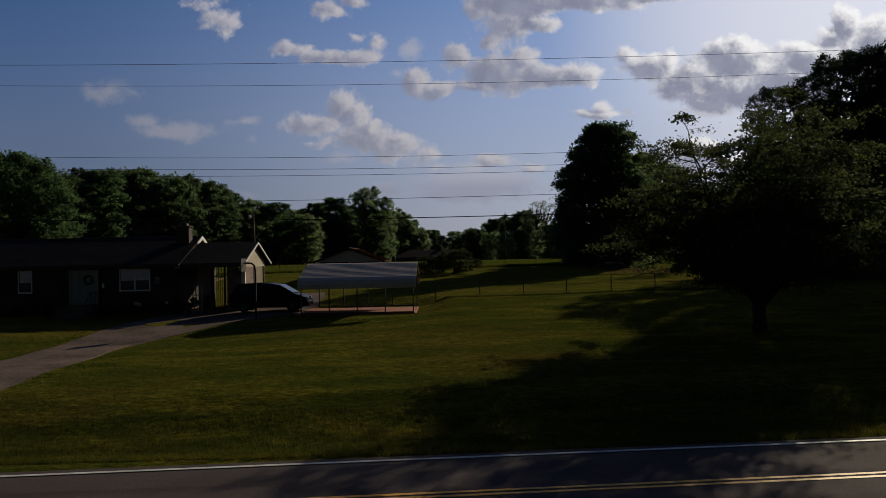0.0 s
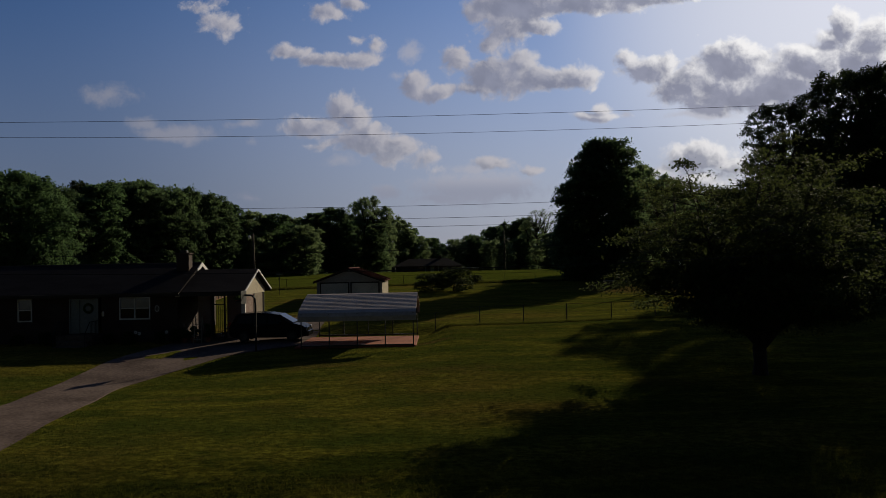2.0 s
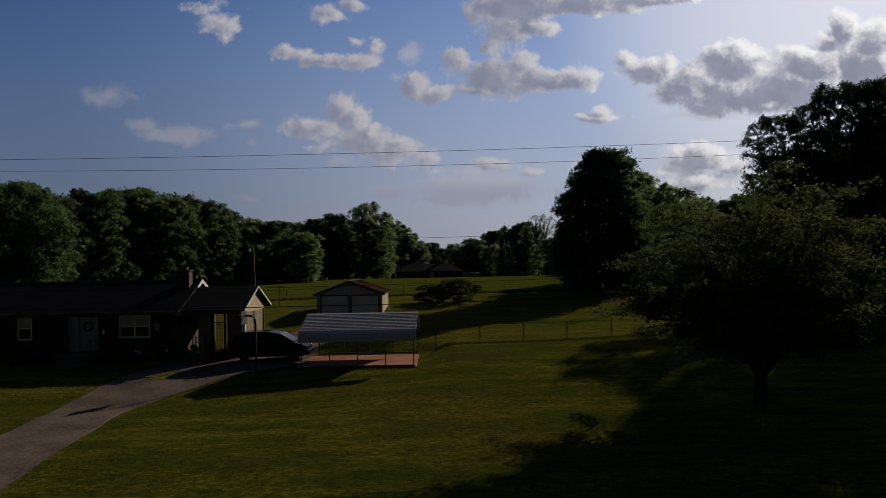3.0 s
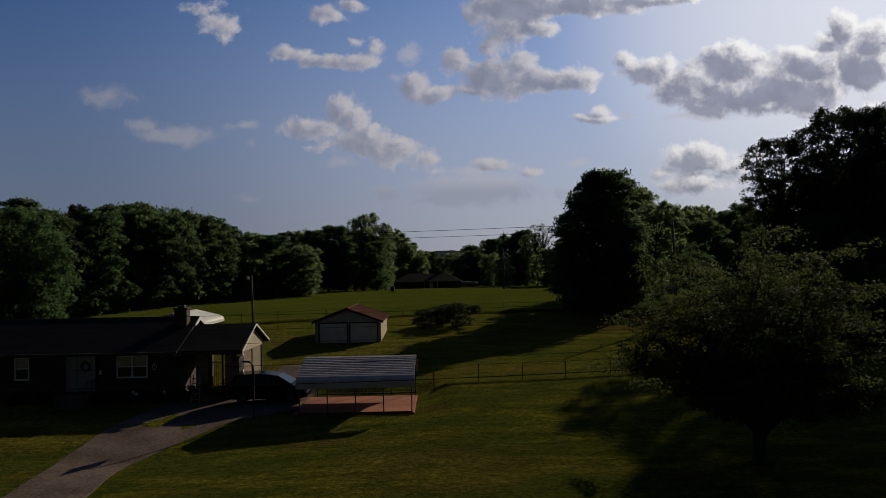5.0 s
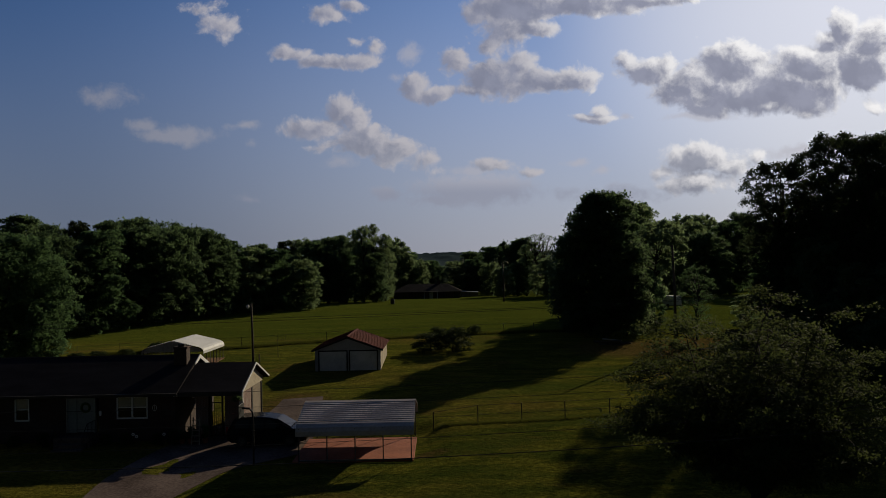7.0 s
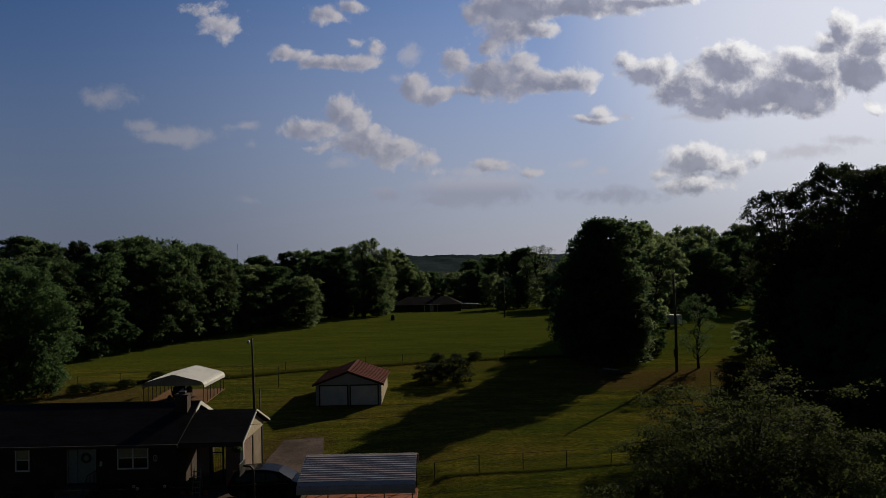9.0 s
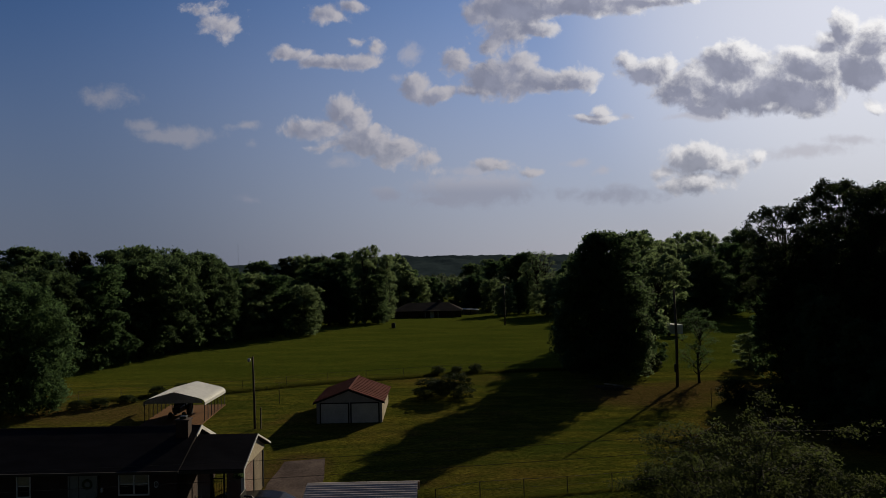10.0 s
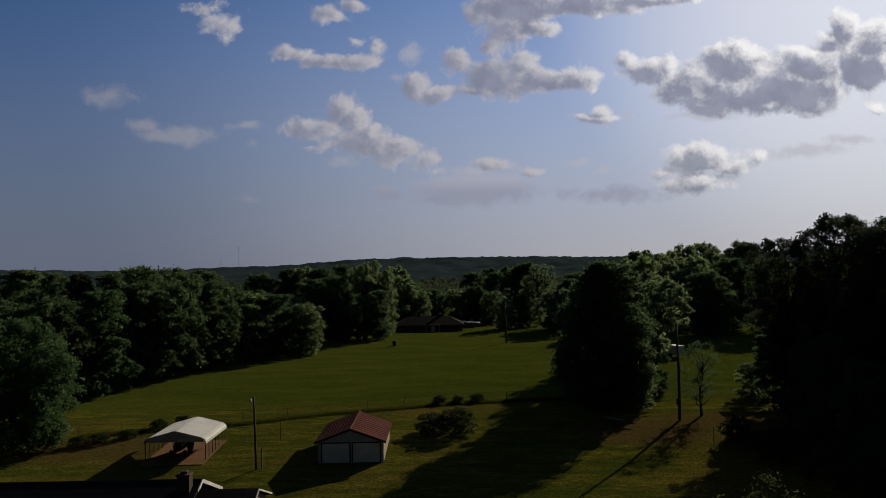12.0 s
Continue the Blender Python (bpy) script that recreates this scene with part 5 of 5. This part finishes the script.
    part("windscreen", Shape().quads([(3.10, 0.22, 1.64), (3.10, 1.68, 1.64), (3.97, 1.75, 1.13), (3.97, 0.15, 1.13), (3.13, 0.22, 1.67), (3.13, 1.68, 1.67), (4.0, 1.75, 1.16), (4.0, 0.15, 1.16)],
         [(0, 1, 2, 3), (7, 6, 5, 4), (0, 4, 5, 1), (1, 5, 6, 2), (2, 6, 7, 3), (3, 7, 4, 0)]), GLASS, c)
    for x in (0.95, 3.92):
        for y in (-0.02, 1.70):
            w = part("wheel", Shape().lathe([(0.20, 0.0), (0.31, 0.0), (0.335, 0.04), (0.335, 0.18), (0.31, 0.22), (0.20, 0.22)], (x, y, 0.335), "y", 22), RUBBER, c, "black tyre")
            part("rim", Shape().lathe([(0.21, -0.005), (0.2, 0.03), (0.07, 0.05), (0.05, 0.01)] if y < 1 else [(0.05, 0.2), (0.07, 0.17), (0.2, 0.19), (0.21, 0.225)], (x, y, 0.335), "y", 18), STEEL, w, "five-spoke alloy rim")
    part("bumper", Shape().box(4.78, 0.1, 0.28, 4.94, 1.8, 0.62, 0.05), CAR_PAINT, c)
    return c


RED_LAMP = surface("red_lamp_glass", (0.15, 0.01, 0.01), (0.25, 0.02, 0.02), 8.0, 1.0, 0.2, bump=0.0)
van()


def hoop():
    x, y = -10.75, 40.6
    z = float(gz(x, y))
    h = thing("basketball_hoop", "dark basketball hoop on a curved pole beside the driveway", "basketball hoop", (x, y, z))
    part("pole", Shape().tube([(0, 0, -0.3), (0, 0, 2.75), (-0.04, 0, 3.05), (-0.2, 0, 3.22), (-0.62, 0.0, 3.25)], [0.055] * 5, 9), BLACK_STEEL, h)
    part("backboard", Shape().box(-0.70, -0.55, 2.75, -0.66, 0.55, 3.5, 0.015), BLACK_STEEL, h, "dark backboard")
    part("rim", Shape().tube([(-0.95 + .22 * math.cos(a), .22 * math.sin(a), 2.95) for a in np.linspace(0, 6.283, 20)], [0.012] * 20, 6), RED_METAL, h)


hoop()


# ------------------------------------------------------------------ cables, poles and fences
def cable(s, z, tilt, bow, r=0.0065):
    """A hanging cable between the poles that stand beside the road at x = -34 and x = 36."""
    xs = np.linspace(-34, 36, 50)
    pts = [(x, s + 0.08 * x, z + tilt * x + bow * x * x) for x in xs]
    return tagged(new("cable", Shape().tube(pts, [r] * 50, 5).mesh("cable", WIRE)), "thin overhead cable along the road", "cable", "cables along the road")


for row in ((22.9, 10.57, 0.0217, 0.0006), (25.4, 10.46, 0.0182, 0.0008), (25.4, 7.86, 0.0118, 0.0011), (25.0, 7.38, 0.0093, 0.00104),
            (23.9, 7.03, 0.0092, 0.00083), (24.3, 6.26, 0.0124, 0.00083, 0.008), (24.3, 5.58, 0.0085, 0.0011, 0.015)):
    cable(*row)


def utility_pole(x, y, height, arm, label):
    p = thing("utility_pole", label, "utility pole", (x, y, float(gz(x, y))), "utility poles")
    part("shaft", Shape().tube([(0, 0, -0.5), (0.03, 0, height * 0.5), (-0.12 if not arm else 0, 0, height)], [0.17, 0.15, 0.11], 10), POLE_WOOD, p, smooth=True)
    if arm:
        part("crossarm", Shape().box(-.06, -1.6, height - 1.1, .06, 1.6, height - 0.95, 0.01), POLE_WOOD, p)
    else:
        part("meter_box", Shape().box(-0.28, -0.22, 1.7, -0.10, 0.10, 2.6, 0.02), STEEL, p, "grey meter box")
    return p


for x in (-34, 36):
    utility_pole(x, 24.2 + 0.08 * x, 12.0, True, "tall weathered wooden pole that carries the road's cables")
utility_pole(26.4, 80.0, 11.0, False, "bare weathered wooden pole standing in the yard")
utility_pole(13.3, 151.0, 8.5, False, "bare wooden pole at the pasture's far end")


def lamp_pole():
    x, y = -17.6, 66.5
    p = thing("lamp_pole", "thin wooden pole with a small yard lamp", "lamp post", (x, y, float(gz(x, y))))
    part("shaft", Shape().tube([(0, 0, -0.4), (-0.05, 0, 3), (-0.14, 0, 6.75)], [0.12, 0.105, 0.085], 9), POLE_WOOD, p, smooth=True)
    part("arm", Shape().tube([(-0.14, 0, 6.55), (-0.35, 0, 6.65), (-0.45, 0, 6.6)], [0.025] * 3, 6), STEEL, p)
    part("lamp", Shape().lathe([(0.05, 0.1), (0.13, 0.06), (0.16, -0.06), (0.12, -0.2), (0.05, -0.24)], (-0.47, 0, 6.5), "z", 10), WHITE_PAINT, p, "pale lamp head")
    part("meter_post", Shape().box(0.5, -0.05, -0.3, 0.6, 0.05, 2.0), POLE_WOOD, p)


lamp_pole()


def fence(points, height, label, spacing=3.05, wires=2):
    """A thin wire fence with steel posts."""
    f = thing("fence", label, "fence")
    tops = []
    for (ax, ay), (bx, by) in zip(points, points[1:]):
        n = max(1, round(math.hypot(bx - ax, by - ay) / spacing))
        for k in range(n + 1):
            x, y = ax + (bx - ax) * k / n, ay + (by - ay) * k / n
            z = float(gz(x, y))
            tops.append((x, y, z))
            if k or (ax, ay) == points[0]:
                part("post", Shape().tube([(x, y, z - 0.2), (x, y, z + height)], [0.032, 0.032], 6), STEEL, f)
    for w in range(wires):
        h = height * (1 - 0.45 * w) - 0.03
        part("rail" if w == 0 else "wire", Shape().tube([(x, y, z + h) for x, y, z in tops], [0.014 if w == 0 else 0.006] * len(tops), 5), STEEL, f)
    return f


LAWN_FENCE = [(-0.55, 46.3), (8.2, 47.3), (14.4, 48.3), (27.0, 50.2)]
PASTURE_FENCE = [(-40.0, 78.0), (-23.2, 82.4), (-14.0, 86.5), (4.1, 91.5), (23.8, 93.2)]
fence(LAWN_FENCE, 1.2, "thin grey wire fence across the lawn")
fence([(26.8, 71.0), (31.0, 74.0)], 1.9, "two tall posts with wire beside the bushes", 6.0, 1)
fence(PASTURE_FENCE, 1.25, "old wire fence between lawn and pasture", 4.2)


def small_things():
    """Odds and ends on the porch and along the front wall."""
    z = 1.12
    for x, y, a in ((-15.9, 48.6, 20), (-14.9, 49.4, -60)):
        c = thing("porch_chair", "dark metal porch chair", "chair", (x, y, z), "porch chairs", turn=a)
        part("seat", Shape().box(-.26, -.25, .40, .26, .25, .45, .015), BLACK_STEEL, c)
        part("backrest", Shape().box(-.26, .22, .45, .26, .27, .98, .015), BLACK_STEEL, c)
        for lx in (-.24, .24):
            for ly in (-.23, .23):
                part("leg", Shape().tube([(lx, ly, 0), (lx, ly, .42)], [.018, .018], 6), BLACK_STEEL, c)
            part("armrest", Shape().tube([(lx, -.23, .42), (lx, -.23, .66), (lx, .24, .66)], [.016] * 3, 6), BLACK_STEEL, c)
    x, y = -15.75, 45.7
    l = thing("step_ladder", "grey wooden step ladder used as a plant stand by the porch", "ladder", (x, y, float(gz(x, y))))
    for lx in (-.25, .25):
        part("rail", Shape().tube([(lx, -.3, 0), (lx * .8, 0, 1.7)], [.03, .025], 6), SIDING, l)
        part("back_rail", Shape().tube([(lx, .4, 0), (lx * .8, 0, 1.7)], [.02, .02], 6), SIDING, l)
    for k in range(5):
        w = .12 + k * .19
        part("tread", Shape().box(-.26, -.3 + .3 * w - .06, 1.7 * w, .26, -.3 + .3 * w + .06, 1.7 * w + .03), SIDING, l)
    for x, h, w in ((-15.2, 0.75, 0.24), (-16.15, 0.55, 0.3), (-16.7, 0.4, 0.26)):
        y = 45.75
        p = thing("potted_plant", "dark leafy potted plant beside the porch", "potted plant", (x, y, float(gz(x, y))), "potted plants")
        part("pot", Shape().lathe([(.10, 0), (.14, .02), (.17, .26), (.19, .27), (.19, .31), (.15, .31), (.14, .25)], (0, 0, 0), "z", 14), CLAY, p, "clay pot")
        r = np.random.RandomState(int(h * 100))
        v, f = crown(r, [((r.normal(0, w * .5), r.normal(0, w * .5), .35 + h * q), w * r.uniform(.5, .9)) for q in (.15, .35, .5, .7, .9, 1.0)], [130] * 6, 0.09, 0.2)
        part("foliage", fast_mesh("foliage", v, f, LEAF_MID), None, p)
    b = thing("hanging_basket", "dark round hanging basket under the porch eaves", "hanging basket", (-13.3, 46.2, 3.62))
    part("bowl", Shape().lathe([(.04, -.16), (.20, -.10), (.27, .04), (.25, .05), (.18, -.06)], (0, 0, 0), "z", 14), BROWN_AND_EAVES_SHADE, b)
    v, f = crown(np.random.RandomState(3), [((0, 0, .12), .3), ((.15, 0, .05), .22), ((-.15, .05, .05), .22)], [260, 160, 160], 0.07, 0.2)
    part("foliage", fast_mesh("foliage", v, f, LEAF_OAK), None, b)
    part("hanger", Shape().tube([(0, 0, .04), (0, 0, .36)], [.008, .008], 5), BLACK_STEEL, b)
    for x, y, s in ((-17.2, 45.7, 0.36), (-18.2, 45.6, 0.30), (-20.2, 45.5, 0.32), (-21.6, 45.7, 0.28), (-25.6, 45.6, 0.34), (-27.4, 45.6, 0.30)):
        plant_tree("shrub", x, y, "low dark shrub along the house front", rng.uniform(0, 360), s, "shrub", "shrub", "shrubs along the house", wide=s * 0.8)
    for x, y, h in ((-19.25, 44.9, 0.75), (-19.6, 45.2, 0.8), (-17.6, 45.1, 0.8)):
        f = thing("garden_spinner", "pale flower-shaped spinner on a thin stake", "garden ornament", (x, y, float(gz(x, y))), "garden spinners")
        part("stake", Shape().tube([(0, 0, -.1), (0, 0, h)], [.01, .01], 5), BLACK_STEEL, f)
        w = part("disc", Shape().lathe([(.04, -.02), (.10, -.01), (.10, .01), (.04, .02)], (0, -.03, h), "y", 12), WHITE_PAINT, f)
        part("centre", Shape().lathe([(.045, -.04), (.045, -.02)], (0, -.03, h), "y", 10), BROWN_AND_EAVES_SHADE, w)
    w = thing("wall_lantern", "small white lantern on the wall beside the front door", "lantern", (-22.25, 46.40, 2.72))
    part("body", Shape().lathe([(.05, 0), (.09, .04), (.09, .26), (.05, .32)], (0, 0, 0), "z", 8), WHITE_PAINT, w)
    part("bracket", Shape().box(-.02, 0, .12, .02, .10, .17), BLACK_STEEL, w)
    w = thing("wall_ornament", "small pale metal ornament on the brick wall", "wall ornament", (-18.75, 46.47, 3.15))
    part("frame", Shape().tube([(.13 * math.cos(a), 0, .2 * math.sin(a)) for a in np.linspace(0, 6.283, 14)], [.02] * 14, 5), WHITE_PAINT, w)
    part("stem", Shape().tube([(0, 0, -.2), (0, 0, .2)], [.015, .015], 5), WHITE_PAINT, w)
    b = thing("barrel", "dark barrel standing on the far pasture", "barrel", (-10.3, 149.0, float(gz(-10.3, 149))))
    part("drum", Shape().lathe([(.38, 0), (.42, .3), (.42, .8), (.38, 1.1)], (0, 0, 0), "z", 14), BLACK_STEEL, b)
    p = thing("clothes_post", "thin steel clothes-line post on the back lawn", "post", (-17.5, 76.0, float(gz(-17.5, 76))))
    part("shaft", Shape().tube([(0, 0, -.2), (0, 0, 2.3)], [.035, .03], 7), STEEL, p)
    part("crossbar", Shape().tube([(-.6, 0, 2.2), (.6, 0, 2.2)], [.022, .022], 6), STEEL, p)


small_things()


def masts():
    for x, y, z0, z1 in ((-369.0, 1180, 18, 37), (-339.0, 1180, 18, 57)):
        m = thing("radio_mast", "thin grey radio mast on the far hills", "radio mast", (x, y, z0 - 8), "radio masts")
        part("shaft", Shape().tube([(0, 0, 0), (0, 0, z1 - z0 + 8)], [0.26, 0.2], 6), GREY_METAL, m)


masts()


def far_house():
    h = thing("house", "far low dark brick house at the pasture's end", "house")
    x0, x1, y0, y1, z0 = -12.6, 5.0, 187.0, 196.0, 2.6
    part("wall", Shape().box(x0, y0, z0, x1, y1, 5.1), BRICK, h)
    part("roof", Shape().quads([(x0 - .5, y0 - .6, 5.0), (x1 + .5, y0 - .6, 5.0), (x1 + .5, y1 + .6, 5.0), (x0 - .5, y1 + .6, 5.0), (x0 + 3.5, 191.5, 7.0), (x1 - 3.5, 191.5, 7.0)],
         [(0, 1, 5, 4), (1, 2, 5), (2, 3, 4, 5), (3, 0, 4), (3, 2, 1, 0)]), SHINGLE, h, "dark hipped shingle roof")
    for x in (-10.2, -6.3, 1.2, 3.2):
        part("window", Shape().box(x, y0 - .05, 3.5, x + 1.1, y0 - .004, 4.7), GLASS, h)
    part("door", Shape().box(-3.2, y0 - .05, 2.7, -2.2, y0 - .004, 4.8), WHITE_PAINT, h)
    for x in (-4.6, -1.2):
        part("porch_post", Shape().box(x, y0 - 1.6, z0, x + .14, y0 - 1.46, 5.0), WHITE_PAINT, h, "white porch post")
    part("porch_roof", Shape().box(-5.2, y0 - 1.8, 4.95, -0.6, y0 - 0.6, 5.1), SHINGLE, h)
    part("chimney", Shape().box(-1.2, 191.2, 6.5, -0.4, 192.0, 7.7), BRICK, h)
    s = thing("shed", "long white shed roof beside the far house", "shed")
    part("roof", Shape().prism([(5.4, 4.3), (10.4, 4.1), (10.4, 4.25), (5.4, 4.5)], "y", 200, 204), WHITE_METAL, s)
    for x in (5.6, 7.9, 10.2):
        part("post", Shape().box(x, 200.1, 2.2, x + .12, 200.22, 4.2), STEEL, s)
    part("wall", Shape().box(5.5, 203.7, 2.2, 10.3, 203.85, 4.15), GREY_SIDING, s)


far_house()


def trailer():
    """A small white box trailer on the grass behind the yard."""
    x, y = 41.0, 126.0
    t = thing("trailer", "small white box trailer parked on the grass", "trailer", (x, y, float(gz(x, y))), turn=25)
    part("body", Shape().box(-0.8, -1.5, 0.45, 0.8, 1.5, 2.1, 0.06), WHITE_PAINT, t)
    part("drawbar", Shape().tube([(-0.4, -1.5, 0.5), (0, -2.4, 0.5), (0.4, -1.5, 0.5)], [0.04] * 3, 6), STEEL, t)
    for px in (-0.92, 0.76):
        w = part("wheel", Shape().lathe([(0.16, 0), (0.32, 0), (0.35, 0.04), (0.35, 0.13), (0.32, 0.17), (0.16, 0.17)], (px, 0.2, 0.35), "x", 16), RUBBER, t)
        part("rim", Shape().lathe([(0.17, 0.03), (0.17, 0.14)], (px, 0.2, 0.35), "x", 12), CHROME, w)


trailer()


def mound():
    x, y = 18.9, 78.6
    z = float(gz(x, y))
    r = np.random.RandomState(8)
    m = thing("woodpile", "low heap of weathered planks and logs on bare earth", "woodpile", (x, y, z))
    for k in range(9):
        a = r.uniform(-0.5, 0.5)
        px, py = r.uniform(-1.6, 1.2), r.uniform(-0.8, 0.8)
        d = Vector((math.cos(a), math.sin(a), r.uniform(-.08, .12))) * r.uniform(0.7, 1.5)
        p = Vector((px, py, 0.12 + 0.09 * k * 0.7))
        part("plank", Shape().tube([p - d, p + d], [0.09, 0.08], 6), SIDING if k > 7 else POLE_WOOD, m)


mound()


# ------------------------------------------------------------------ grass
def grass(name, label, n, x0, x1, y0, y1, lo, hi, width, seed, keep, line=None):
    """Tufts of three bent blades each over part of the ground."""
    r = np.random.RandomState(seed)
    x, y = r.uniform(x0, x1, n), y0 + (y1 - y0) * r.uniform(0, 1, n) ** 1.4
    if line:
        y = np.interp(x, [p[0] for p in line], [p[1] for p in line]) + r.normal(0, 0.5 * (y1 - y0), n)
    ok = keep(x, y)
    x, y = x[ok], y[ok]
    x, y = np.repeat(x, 3) + r.normal(0, 0.04, 3 * len(x)), np.repeat(y, 3) + r.normal(0, 0.04, 3 * len(y))
    m = len(x)
    a, h = r.uniform(0, 6.283, m), r.uniform(lo, hi, m)
    z = gz(x, y) + 0.05 * lump(x, y, 2.5, 3) * np.clip((road_y(x, y) - 15.2) / 3, 0, 1) + 0.015 * lump(x, y, 0.6, 5) * np.clip((road_y(x, y) - 15.6) / 2, 0, 1) - 0.02
    base = np.stack([x, y, z], 1)
    side = np.stack([np.cos(a), np.sin(a), 0 * a], 1) * (width * r.uniform(0.6, 1.4, m))[:, None]
    tip = base + np.stack([r.normal(0, 0.45, m) * h, r.normal(0, 0.45, m) * h, h], 1)
    v = np.stack([base - side, base + side, tip], 1).reshape(-1, 3)
    tagged(new(name, fast_mesh(name, v, np.arange(3 * m).reshape(m, 3), WEED if line else TURF)), label, "grass", kind="stuff")


def on_lawn(x, y):
    """Neither road nor driveway."""
    left, right = np.interp(y, [14, 24, 30, 36, 41, 45], [-17.6, -17.6, -18.1, -18.5, -18.3, -17.4]), np.interp(y, [14, 23, 29, 33, 38, 40, 42], [-12.7, -13.4, -14.3, -14.6, -13, -11.5, -8.4])
    pad = (x > -8.6) & (x < -1.5) & (y > 40.15) & (y < 45.6)
    return (road_y(x, y) > 15.12) & ~((x > left) & (x < right)) & ~pad & ~((x < -16.9) & (y > 45.5))


grass("lawn_tufts", "short mown lawn tufts", 80000, -24, 24, 15.2, 46, 0.04, 0.11, 0.012, 51, on_lawn)
grass("ditch_grass", "short uneven grass along the ditch", 30000, -16, 16, 15.2, 20.5, 0.05, 0.13, 0.010, 52, lambda x, y: (road_y(x, y) > 15.2) & (road_y(x, y) < 19.4))
grass("fence_line_grass", "tall dark grass along the pasture fence", 11000, -40, 24, 0, 0.8, 0.15, 0.42, 0.03, 53, lambda x, y: x > -99, PASTURE_FENCE)
grass("fence_foot_grass", "uncut dark grass along the foot of the lawn fence", 4000, -0.5, 27, 0, 0.3, 0.08, 0.22, 0.014, 54, lambda x, y: x > -99, LAWN_FENCE)
